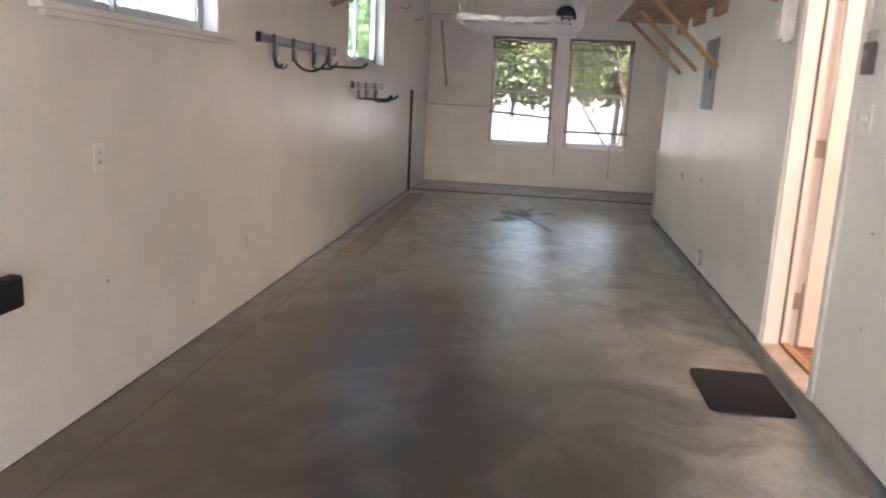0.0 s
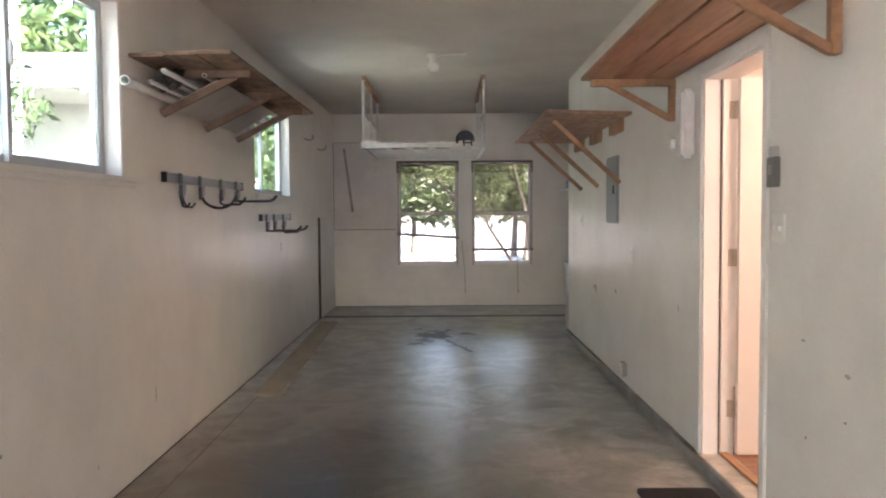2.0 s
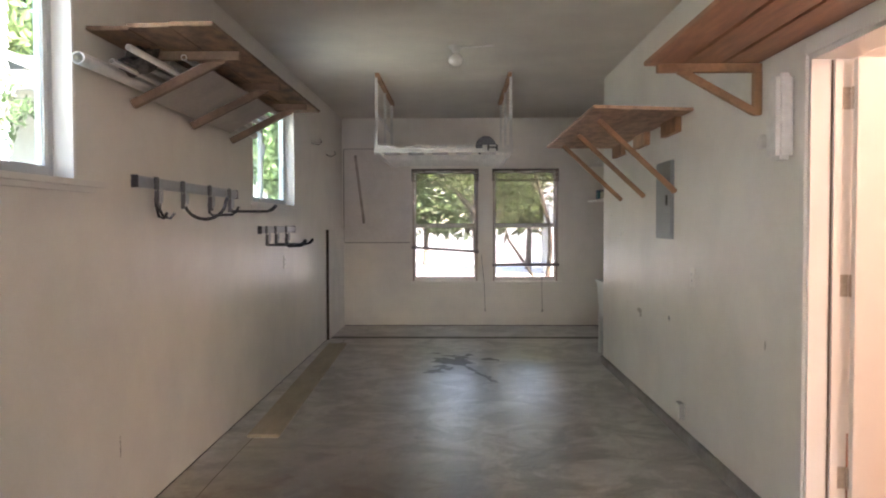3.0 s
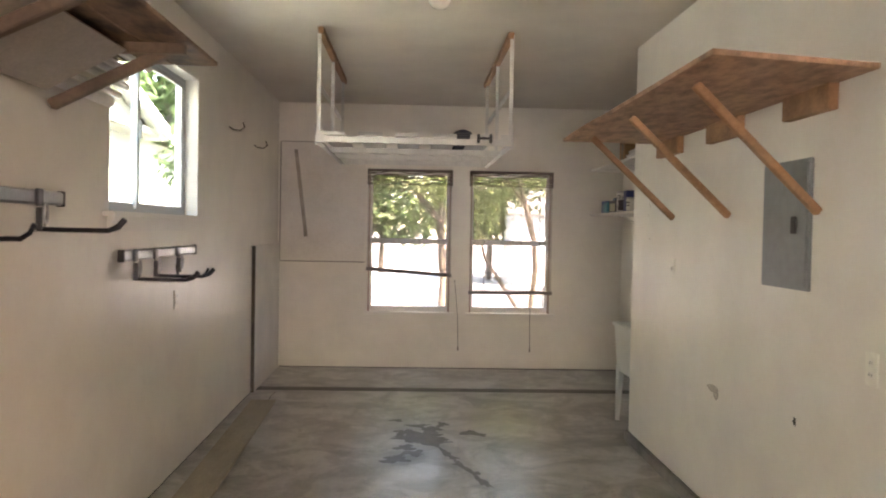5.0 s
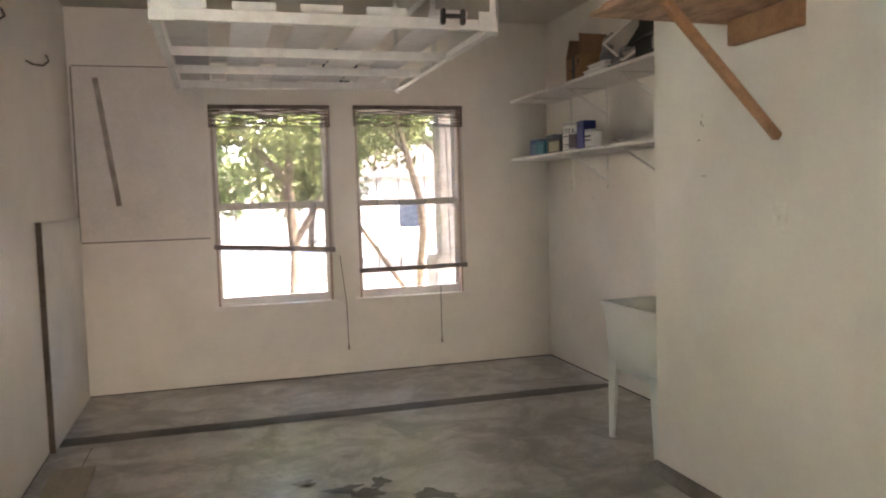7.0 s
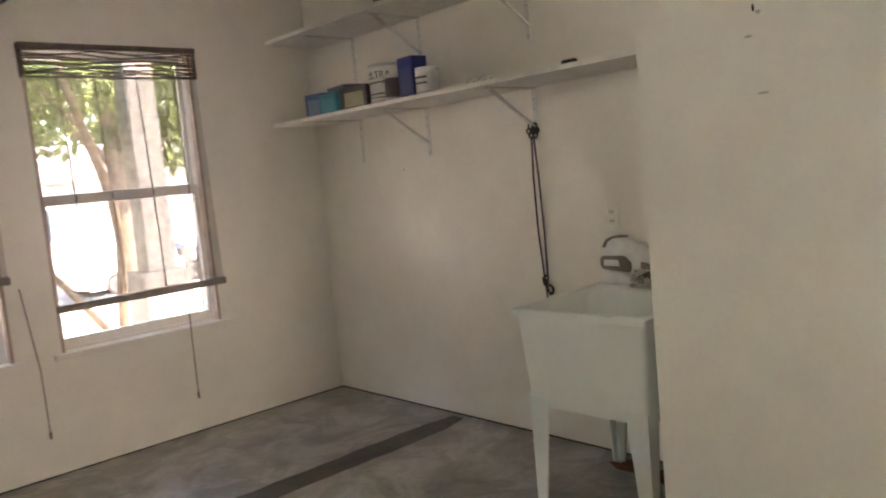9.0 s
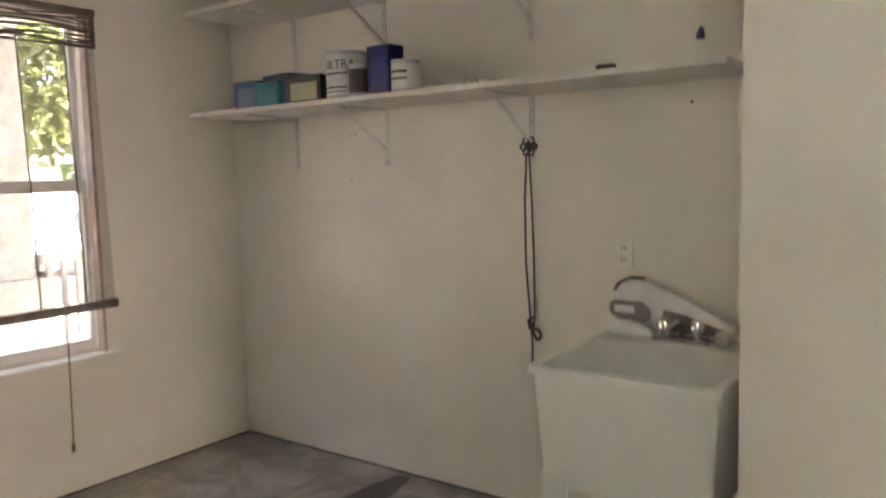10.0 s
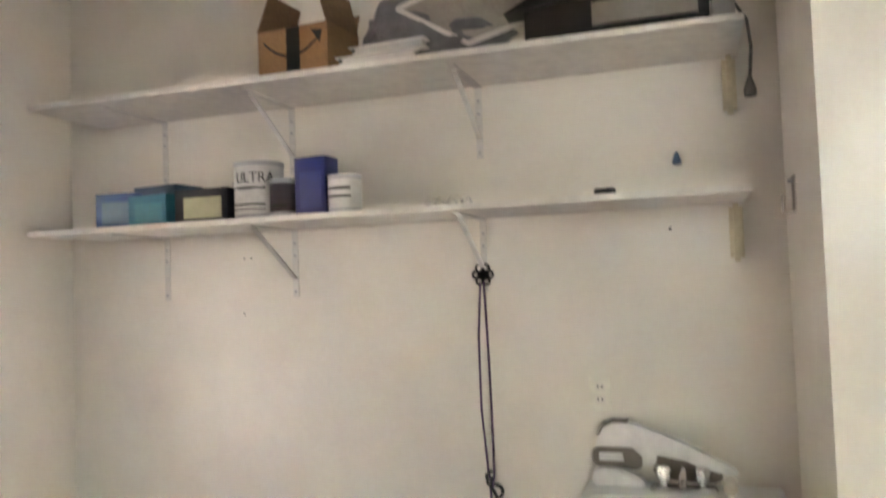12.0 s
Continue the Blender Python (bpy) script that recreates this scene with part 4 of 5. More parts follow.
def hook_rail(y0, y1, z, hooks, label, reach=1.0):
    s = thing("hook_rail", (XL, (y0 + y1) / 2, z), label, "hook rail", "hook rails")
    bm = bmesh.new()
    prof = [(0.0, 0.0), (0.022, 0.0), (0.030, 0.008), (0.030, 0.046), (0.022, 0.054), (0.0, 0.054)]
    ends = []
    for y in (y0, y1):
        ends.append([bm.verts.new((XL + a, y, z - 0.054 + b)) for a, b in prof])
    for i in range(6):
        bm.faces.new((ends[0][i], ends[0][(i + 1) % 6], ends[1][(i + 1) % 6], ends[1][i]))
    bm.faces.new(ends[0][::-1])
    bm.faces.new(ends[1])
    part("rail", bm, STEEL, s)
    for y in (y0, y1):
        part("end_cap", bm_new((XL, y - 0.006, z - 0.058, XL + 0.033, y + 0.006, z + 0.003)), BLACK, s, bevel=0.002)
    for y, kind in hooks:
        bm = bm_new((XL + 0.031, y - 0.022, z - 0.062, XL + 0.045, y + 0.022, z + 0.004), (XL + 0.031, y - 0.017, z - 0.15, XL + 0.055, y + 0.017, z - 0.064))
        clip = part("clip", bm, DULL, s, "dull steel clip", bevel=0.003)
        part("clip_plate", bm_new((XL + 0.055, y - 0.011, z - 0.135, XL + 0.059, y + 0.011, z - 0.08)), CHROME, clip, "bright steel plate", bevel=0.001)
        bm = bmesh.new()
        tube(bm, [(XL + 0.062, y + 0.016 * math.cos(t), z - 0.088 + 0.036 * math.sin(t)) for t in [2 * math.pi * i / 14 for i in range(15)]], 0.0045, 6, False)
        part("snap_ring", bm, STEEL, clip, "oval steel snap ring", smooth=True)
        zb = z - 0.125
        bm = bmesh.new()
        if kind == "arm":
            for dy in (-0.0,):
                tube(bm, [(XL + 0.03, y + dy, zb - 0.02), (XL + 0.12, y + dy, zb - 0.022), (XL + 0.29, y + dy, zb - 0.022), (XL + 0.325, y + dy, zb - 0.008), (XL + 0.35, y + dy, zb + 0.02)], [0.009, 0.009, 0.0095, 0.0125, 0.012], 8)
        elif kind == "cradle":
            tube(bm, [(XL + 0.03, y, zb + 0.03)] + [(XL + 0.03 + (0.13 + 0.115 * math.cos(t)) * reach, y, zb + 0.02 + 0.10 * reach * math.sin(t)) for t in [math.pi + math.pi * i / 12 for i in range(13)]] + [(XL + 0.03 + 0.255 * reach, y, zb + 0.04)], 0.0095, 8)
        elif kind == "double":
            for dy in (-0.03, 0.03):
                tube(bm, [(XL + 0.03, y, zb + 0.02), (XL + 0.045, y + dy * 0.6, zb - 0.03), (XL + 0.06, y + dy, zb - 0.07), (XL + 0.09, y + dy * 1.5, zb - 0.078), (XL + 0.11, y + dy * 1.6, zb - 0.05)], 0.008, 8)
        else:
            tube(bm, [(XL + 0.03, y, zb + 0.02), (XL + 0.036, y, zb - 0.04), (XL + 0.06, y, zb - 0.055), (XL + 0.13, y, zb - 0.05), (XL + 0.17, y, zb - 0.05), (XL + 0.20, y, zb - 0.03), (XL + 0.215, y, zb + 0.0)], 0.0085, 8)
        part("hook", bm, BLACKSTEEL, clip, "black rubber-coated hook", smooth=True)
    return s


hook_rail(4.89, 6.55, 1.594, ((5.1, "double"), (5.47, "cradle"), (5.93, "plain"), (6.33, "arm")), "brushed steel rail with black tool hooks on the wall")
hook_rail(7.19, 8.42, 1.345, ((7.32, "arm"), (7.62, "arm"), (8.02, "plain")), "short steel rail with black tool hooks below the window", 0.72)

for y, z in ((9.44, 2.24), (10.37, 2.2)):
    bm = bmesh.new()
    tube(bm, [(XL, y - 0.05, z - 0.01), (XL + 0.03, y - 0.04, z - 0.03), (XL + 0.075, y, z - 0.03), (XL + 0.10, y + 0.03, z), (XL + 0.085, y + 0.04, z + 0.035)], 0.005, 8)
    tagged(part("wire_hook", bm, mat("rusty_wire", (0.16, 0.13, 0.11), 0.5, 0.5)), "bent dark wire hook screwed into the wall", "hook", "wire hooks")


# ---- wall plates ----
def plate(name, at, face, label, kind):
    """A small cover plate; face is the way that it looks: 'r' +x, 'l' -x."""
    x, y, z = at
    s = 1 if face == 'r' else -1
    t = thing(name, at, label, "socket" if kind == "outlet" else "switch")

    def slab(y0, z0, y1, z1, d0, d1):
        return (min(x + s * d0, x + s * d1), y + y0, z + z0, max(x + s * d0, x + s * d1), y + y1, z + z1)
    wide = 0.058 if kind == "double" else 0.036
    part("cover", bm_new(slab(-wide, -0.058, wide, 0.058, 0, 0.006)), PLATE, t, bevel=0.002)
    if kind == "outlet":
        for dz in (-0.02, 0.02):
            rec = part("receptacle", bm_new(slab(-0.016, dz - 0.013, 0.016, dz + 0.013, 0.006, 0.008)), TRIM, t, bevel=0.001)
            part("slot", bm_new(slab(-0.008, dz - 0.004, -0.005, dz + 0.006, 0.008, 0.0085), slab(0.005, dz - 0.004, 0.008, dz + 0.006, 0.008, 0.0085)), BLACK, rec)
    else:
        for dy in ((-0.023, 0.023) if kind == "double" else (0.0,)):
            part("toggle", bm_new(slab(dy - 0.005, -0.012, dy + 0.005, 0.010, 0.006, 0.016)), TRIM, t, bevel=0.001)
    return t


plate("light_switch", (XR, 3.522, 1.274), 'l', "ivory double light switch beside the inner door", "double")
plate("wall_socket", (XR, 5.965, 1.03), 'l', "painted-over wall socket plate", "outlet")
plate("light_switch", (XR, 7.98, 1.27), 'l', "ivory single light switch on the wall", "single")
plate("wall_socket", (XL, 3.19, 0.975), 'r', "white painted wall socket plate", "outlet")
plate("wall_socket", (XL, 8.096, 1.026), 'r', "ivory wall socket below the hook rail", "outlet")
plate("wall_socket", (XA, 9.424, 1.053), 'l', "white double wall socket above the sink", "outlet")
bx = thing("low_socket_box", (XR, 6.15, 0.17), "small grey surface socket box near the floor", "socket")
part("box", bm_new((XR - 0.035, 6.10, 0.122, XR, 6.19, 0.225)), plain("grey_plastic", (0.40, 0.38, 0.35), 0.5), bx, bevel=0.004)
part("cover", bm_new((XR - 0.04, 6.105, 0.127, XR - 0.035, 6.185, 0.22)), PLATE, bx)

pn = thing("breaker_panel", (XR, 6.587, 1.262), "flat grey steel breaker panel door on the wall", "breaker panel")
part("frame", bm_new((XR - 0.012, 6.385, 1.258, XR, 6.79, 1.786)), GREYPANEL, pn, bevel=0.003)
pd = part("panel_door", bm_new((XR - 0.019, 6.40, 1.275, XR - 0.012, 6.775, 1.77)), GREYPANEL, pn, bevel=0.002)
part("latch", bm_new((XR - 0.026, 6.475, 1.485, XR - 0.019, 6.515, 1.555)), BLACK, pd, bevel=0.002)

ct = thing("door_opener_button", (XR, 3.555, 1.45), "grey garage door opener control on the wall", "control")
part("body", bm_new((XR - 0.026, 3.515, 1.44, XR, 3.595, 1.562)), plain("dark_grey_plastic", (0.13, 0.125, 0.12), 0.45), ct, bevel=0.004)
part("cover_top", bm_new((XR - 0.022, 3.53, 1.562, XR, 3.585, 1.605)), plain("grey_label", (0.5, 0.49, 0.47), 0.5), ct, bevel=0.003)
part("button", bm_new((XR - 0.031, 3.54, 1.49, XR - 0.026, 3.572, 1.53)), plain("grey_button", (0.24, 0.23, 0.22), 0.4), ct, bevel=0.002)

ch = thing("wall_chime", (XR, 4.63, 1.632), "long white plastic wall unit with a rounded cover", "wall unit")
part("cover", bm_new((XR - 0.075, 4.565, 1.632, XR, 4.70, 2.0)), plain("white_plastic", (0.76, 0.74, 0.70), 0.4), ch, bevel=0.018, smooth=True)
bm = bmesh.new()
lathe(bm, [(0.022, 0), (0.026, 0.006), (0.026, 0.05), (0.012, 0.062)], (XR - 0.045, 4.79, 1.70), 14)
part("knob", bm, plain("white_plastic_knob", (0.76, 0.74, 0.70), 0.4), ch, smooth=True)
part("bracket", bm_new((XR - 0.03, 4.70, 1.72, XR, 4.82, 1.735)), plain("white_bracket", (0.70, 0.68, 0.64), 0.5), ch)

bk = thing("wall_bracket", (XL, 2.55, 0.57), "black steel bracket fixed low on the wall", "bracket")
part("arm", bm_new((XL, 2.36, 0.515, XL + 0.05, 2.64, 0.625)), BLACK, bk, bevel=0.006)

# ---- floor things ----
mt = bmesh.new()
corner = [(cx + 0.03 * math.cos(radians(a)), cy + 0.03 * math.sin(radians(a))) for cx, cy, a0 in ((1.355, 4.07, 0), (1.052, 4.07, 90), (1.052, 3.605, 180), (1.355, 3.605, 270)) for a in (a0, a0 + 30, a0 + 60, a0 + 90)]
lo, hi = ([mt.verts.new((x, y, z)) for x, y in corner] for z in (0.0, 0.012))
mt.faces.new(lo[::-1])
mt.faces.new(hi)
for k in range(16):
    mt.faces.new((lo[k], lo[(k + 1) % 16], hi[(k + 1) % 16], hi[k]))
RUBBER = mat("ribbed_rubber", (0.022, 0.022, 0.024), 0.8, var=0.2, scale=20, grain=200, bump=0.6, dist=0.004)
mat_thing = thing("door_mat", (1.2, 3.84, 0), "thin black ribbed rubber door mat on the floor", "mat")
part("base", mt, RUBBER, mat_thing)
for i in range(26):
    part("rib", bm_new((1.04 + 0.0128 * i, 3.60, 0.012, 1.046 + 0.0128 * i, 4.075, 0.0145)), RUBBER, mat_thing)
OLDPLANK = mat("dusty_plank", (0.42, 0.365, 0.28), 0.75, var=0.12, scale=2, grain=50, stretch=(3, 0.8, 3))
bm = bmesh.new()
z0, z1 = floor_z(-1.25, 6.08), floor_z(-1.3, 9.82)
beam(bm, (-1.25, 6.2, z0 + 0.011), (-1.345, 9.93, z1 + 0.011), 0.205, 0.02)
tagged(part("loose_plank", bm, OLDPLANK, bevel=0.002), "dusty pale plank lying flat along the wall foot", "plank")


# a wet patch of ragged blots on the slab
WET = mat("wet_concrete", (0.15, 0.142, 0.13), 0.42, var=0.2, scale=12, grain=60, bump=0.1)
rr = random.Random(12)
wp = thing("wet_patch", (0.02, 8.72, 0), "dark ragged wet stain on the concrete floor", "stain", kind="structure")
for k in range(46):
    if k < 34:
        a, d = rr.uniform(0, 6.283), abs(rr.gauss(0, 0.15))
        cx, cy = 0.02 + d * math.cos(a) * 1.05, 8.80 + d * math.sin(a) * 1.9
        rx, ry, tw = rr.uniform(0.03, 0.10), rr.uniform(0.03, 0.085), rr.uniform(-0.5, 0.3)
    else:
        q = (k - 34) / 11
        cx, cy = 0.10 + 0.24 * q + rr.uniform(-0.012, 0.012), 8.52 - 0.70 * q + rr.uniform(-0.02, 0.02)
        rx, ry, tw = rr.uniform(0.014, 0.03), rr.uniform(0.04, 0.08), 0.35
    bm = bmesh.new()
    n = 22
    ph = [rr.uniform(0, 6.283) for _ in range(3)]
    ring = []
    for i in range(n):
        t = 2 * math.pi * i / n
        q = 1 + 0.28 * math.sin(3 * t + ph[0]) + 0.2 * math.sin(5 * t + ph[1]) + 0.14 * math.sin(8 * t + ph[2])
        x, y = rx * q * math.cos(t), ry * q * math.sin(t)
        ring.append(bm.verts.new((cx + x * math.cos(tw) - y * math.sin(tw), cy + x * math.sin(tw) + y * math.cos(tw), floor_z(cx, cy) + 0.004 + 0.0002 * k)))
    bm.faces.new(ring)
    part("blot", bm, WET, wp)


# flecks of grit and paint on the slab
rr = random.Random(21)
bm = bmesh.new()
for k in range(170):
    x, y = rr.uniform(-1.25, 1.35), rr.uniform(0.8, 11.3)
    r = rr.uniform(0.002, 0.006)
    z = floor_z(x, y)
    vs = [bm.verts.new((x + r * math.cos(t) * rr.uniform(0.6, 1.2), y + r * math.sin(t) * rr.uniform(0.6, 1.2), z + 0.001)) for t in (0, 1.3, 2.6, 3.9, 5.1)]
    tip = bm.verts.new((x, y, z + r * 0.7))
    for i in range(5):
        bm.faces.new((vs[i], vs[(i + 1) % 5], tip))
tagged(part("grit", bm, mat("pale_grit", (0.5, 0.47, 0.42), 0.9, var=0.4, scale=3)), "scattered pale grit on the concrete floor", "grit", kind="stuff")

# rust-brown stain behind the sink
RUST = mat("rust_stain", (0.20, 0.085, 0.035), 0.8, var=0.35, scale=14, grain=80)
rs = thing("rust_stain", (1.98, 9.2, 0), "rust-brown stain on the concrete behind the sink", "stain", kind="structure")
for cx, cy, rx, ry in ((2.02, 9.36, 0.06, 0.10), (2.0, 9.18, 0.07, 0.09), (2.03, 9.02, 0.05, 0.08)):
    bm = bmesh.new()
    bm.faces.new([bm.verts.new((cx + rx * (1 + 0.25 * math.sin(3 * t + cy * 40) + 0.15 * math.sin(7 * t)) * math.cos(t), cy + ry * (1 + 0.2 * math.sin(4 * t + cx * 30)) * math.sin(t), 0.004)) for t in [2 * math.pi * i / 26 for i in range(26)]])
    part("blot", bm, RUST, rs)


# ---- rack hung from the ceiling ----
rk = thing("ceiling_rack", (-0.118, 9.37, 2.05), "white steel storage rack hung from ceiling joists", "rack")
RX0, RX1, RY0, RY1, RZ = -0.755, 0.53, 8.49, 10.20, 2.028
for x in (RX0 + 0.02, RX1 - 0.02):
    part("ceiling_batten", bm_new((x - 0.02, RY0, ZC - 0.045, x + 0.02, RY1 + 0.05, ZC)), LUMBER, rk, "bare timber batten", bevel=0.003)
    s = 1 if x < 0 else -1
    xo = RX0 if x < 0 else RX1
    for y in (RY0, (RY0 + RY1) / 2, RY1 - 0.03):
        part("upright", bm_new((min(xo, xo + s * 0.004), y, RZ, max(xo, xo + s * 0.004), y + 0.03, ZC - 0.02), (min(xo, xo + s * 0.026), y, RZ, max(xo, xo + s * 0.026), y + 0.004, ZC - 0.046)), WHITE_METAL, rk)
    part("side_rail", bm_new((xo - 0.003, RY0 + 0.02, 2.40, xo + 0.003, RY1, 2.44)), WHITE_METAL, rk)
    part("side_beam", bm_new((min(xo, xo - s * 0.004), RY0, RZ, max(xo, xo - s * 0.004), RY1, RZ + 0.045), (min(xo, xo + s * 0.03), RY0, RZ, max(xo, xo + s * 0.03), RY1, RZ + 0.004)), WHITE_METAL, rk)
    for y in (RY0 - 0.005, RY1 + 0.006):
        part("corner_plate", bm_new((min(xo, xo + s * 0.075), y, RZ, max(xo, xo + s * 0.075), y + 0.004, RZ + 0.075), (min(xo - s * 0.008, xo - s * 0.004), y, RZ - 0.01, max(xo - s * 0.008, xo - s * 0.004), y + 0.06, RZ + 0.12)), WHITE_METAL, rk)
for i, y in enumerate((RY0, 9.18, 9.665, RY1 - 0.035)):
    part("cross_beam", bm_new((RX0 + 0.004, y, RZ + 0.004, RX1 - 0.004, y + 0.004, RZ + 0.044), (RX0 + 0.03, y + 0.004, RZ + 0.005, RX1 - 0.03, y + 0.034, RZ + 0.009)), WHITE_METAL, rk)
for i in range(5):
    x = -0.645 + 0.2435 * i
    bm = bm_new((x - 0.078, RY0 - 0.006, RZ + 0.046, x + 0.078, RY1 - 0.002, RZ + 0.052), (x - 0.078, RY0 - 0.014, RZ + 0.05, x + 0.078, RY0 - 0.008, RZ + 0.074))
    part("deck_strip", bm, WHITE_METAL, rk, bevel=0.002)
for i in range(4):
    x = -0.523 + 0.2435 * i
    for y, y2 in ((9.30, 9.58), (9.78, 10.12)):
        part("cross_tie", bm_new((x - 0.036, y, RZ + 0.046, x + 0.036, y2, RZ + 0.0515)), WHITE_METAL, rk)
ck = thing("spring_clamp", (0.345, RY0 - 0.02, 2.05), "small black plastic clamp clipped on the rack edge", "clamp")
part("bar", bm_new((0.31, RY0 - 0.03, 2.07, 0.38, RY0 - 0.008, 2.085)), BLACK, ck, bevel=0.003)
part("jaw", bm_new((0.296, RY0 - 0.032, 2.045, 0.314, RY0 - 0.005, 2.105)), BLACK, ck, bevel=0.004)
part("jaw", bm_new((0.376, RY0 - 0.032, 2.045, 0.394, RY0 - 0.005, 2.105)), BLACK, ck, bevel=0.004)

vt = thing("round_vent", (0.395, YF, 2.40), "dark round slatted vent high on the end wall", "vent")
NAVY = plain("navy_plastic", (0.03, 0.035, 0.06), 0.5)
bm = bmesh.new()
turn = Matrix.Translation((0.395, YF, 2.40)) @ Matrix.Rotation(radians(90), 4, 'X')
lathe(bm, [(0.135, 0), (0.135, 0.02), (0.12, 0.025), (0.118, 0.008), (0.001, 0.008)], (0, 0, 0), 32, turn)
part("ring", bm, NAVY, vt)
for k in range(9):
    z = 2.40 - 0.096 + 0.024 * k
    h = math.sqrt(0.118 ** 2 - (z - 2.40) ** 2)
    part("slat", bm_new((0.395 - h, YF - 0.022, z - 0.004, 0.395 + h, YF - 0.009, z + 0.004)), plain("grey_slat", (0.16, 0.17, 0.2), 0.5) if k == 0 else bpy.data.materials["grey_slat"], vt)


# ---- alcove shelves ----
def alcove_shelf(z, y1, label):
    s = thing("wall_shelf", (1.92, 10.2, z), label, "shelf", "alcove shelves")
    part("board", bm_new((1.73, 8.955, z - 0.019, XA - 0.006, y1, z)), MELAMINE, s, bevel=0.002)
    for y in (11.10, 10.53, 9.80):
        bm = bm_new((XA - 0.004, y - 0.012, z - 0.27, XA, y + 0.012, z - 0.019), (1.80, y - 0.012, z - 0.024, XA - 0.004, y + 0.012, z - 0.019))
        br = part("bracket", bm, WHITE_METAL, s, "white pressed-steel bracket")
        if y < 11:
            bm = bmesh.new()
            beam(bm, (XA - 0.006, y, z - 0.20), (1.835, y, z - 0.028), 0.016, 0.008)
            part("brace", bm, WHITE_METAL, br)
        for dz in (0.07, 0.115, 0.25):
            bm = bmesh.new()
            lathe(bm, [(0.005, 0), (0.005, 0.003)], (0, 0, 0), 8, Matrix.Translation((XA - 0.004, y, z - dz)) @ Matrix.Rotation(radians(-90), 4, 'Y'))
            part("screw", bm, STEEL, br)
    bm = bm_new((XA - 0.05, 8.963, z - 0.20, XA - 0.001, 9.003, z - 0.02))
    part("wood_bracket", bm, mat("yellow_wood", (0.70, 0.62, 0.46), 0.5, var=0.1), s, "small pale wooden end support", bevel=0.012)
    return s


alcove_shelf(1.667, 11.405, "long white wall shelf holding paint cans and boxes")
alcove_shelf(2.128, 11.40, "long white upper wall shelf with stored things")


def carton_box(name, at, size, colour, label, category, turn=0.0, panel=None):
    x, y, z = at
    w, d, h = size
    t = thing(name, at, label, category)
    t.rotation_euler = (0, 0, 0)
    m = Matrix.Translation(at) @ Matrix.Rotation(radians(turn), 4, 'Z')
    body = bmesh.new()
    box(body, -w / 2, -d / 2, 0, w / 2, d / 2, h)
    part("body", body, plain(name + "_card", colour, 0.45), t, bevel=0.002, m=m)
    if panel:
        p = bmesh.new()
        box(p, -w / 2 - 0.0015, -d * 0.40, h * 0.12, -w / 2, d * 0.32, h * 0.74)
        part("label_panel", p, plain(name + "_panel", panel, 0.4), t, m=m)
    return t


SZ = 1.667
carton_box("small_box", (1.85, 11.08, SZ), (0.11, 0.15, 0.125), (0.03, 0.10, 0.26), "small blue printed box on the shelf", "box", 6, (0.12, 0.24, 0.32))
carton_box("open_carton", (1.93, 10.945, SZ), (0.14, 0.20, 0.15), (0.06, 0.12, 0.20), "dark blue small carton with an open top", "box", -8)
carton_box("teal_box", (1.82, 10.91, SZ), (0.10, 0.165, 0.105), (0.012, 0.20, 0.28), "small teal box on the shelf", "box", -3, (0.03, 0.27, 0.34))
carton_box("photo_box", (1.83, 10.705, SZ), (0.10, 0.20, 0.115), (0.035, 0.035, 0.045), "black box with a pale printed picture", "box", 4, (0.42, 0.42, 0.27))
carton_box("blue_box", (1.83, 10.285, SZ), (0.09, 0.115, 0.19), (0.012, 0.022, 0.17), "tall dark blue cardboard box", "box", -4, (0.03, 0.05, 0.22))


def paint_can(at, r, h, wrap, label, stripe, handle=True):
    x, y, z = at
    t = thing("paint_can", at, label, "can")
    bm = bmesh.new()
    lathe(bm, [(r, 0), (r * 1.02, 0.003), (r * 1.02, 0.008), (r, 0.011), (r, h - 0.012), (r * 1.03, h - 0.009), (r * 1.03, h), (r * 0.92, h), (r * 0.90, h - 0.006), (0.001, h - 0.006)], at, 28)
    part("body", bm, STEEL, t, smooth=True)
    bm = bmesh.new()
    rr = r + 0.0012
    seg = 28
    ring = [[bm.verts.new((x + rr * math.cos(a), y + rr * math.sin(a), z + zz)) for a in [2 * math.pi * k / seg for k in range(seg)]] for zz in (0.016, h - 0.016)]
    for k in range(seg):
        bm.faces.new((ring[0][k], ring[0][(k + 1) % seg], ring[1][(k + 1) % seg], ring[1][k]))
    part("wrapper", bm, wrap, t, smooth=True)
    rr = r + 0.002
    a0 = [math.pi + (k - 6) * 0.13 for k in range(13)]
    for z0, z1 in stripe:
        bm = bmesh.new()
        for p, q in zip(a0, a0[1:]):
            bm.faces.new([bm.verts.new((x + rr * math.cos(a), y + rr * math.sin(a), z + zz)) for a, zz in ((p, z0), (q, z0), (q, z1), (p, z1))])
        bmesh.ops.remove_doubles(bm, verts=bm.verts, dist=0.0001)
        part("print_bar", bm, BLACK, t)
    if handle:
        bm = bmesh.new()
        tube(bm, [(x - (r + 0.006) * math.sin(a), y + (r + 0.006) * math.cos(a), z + h * 0.75 - 0.05 * math.sin(a)) for a in [math.pi * k / 12 for k in range(13)]], 0.0016, 6)
        part("handle", bm, STEEL, t, "thin wire bail handle")
    return t


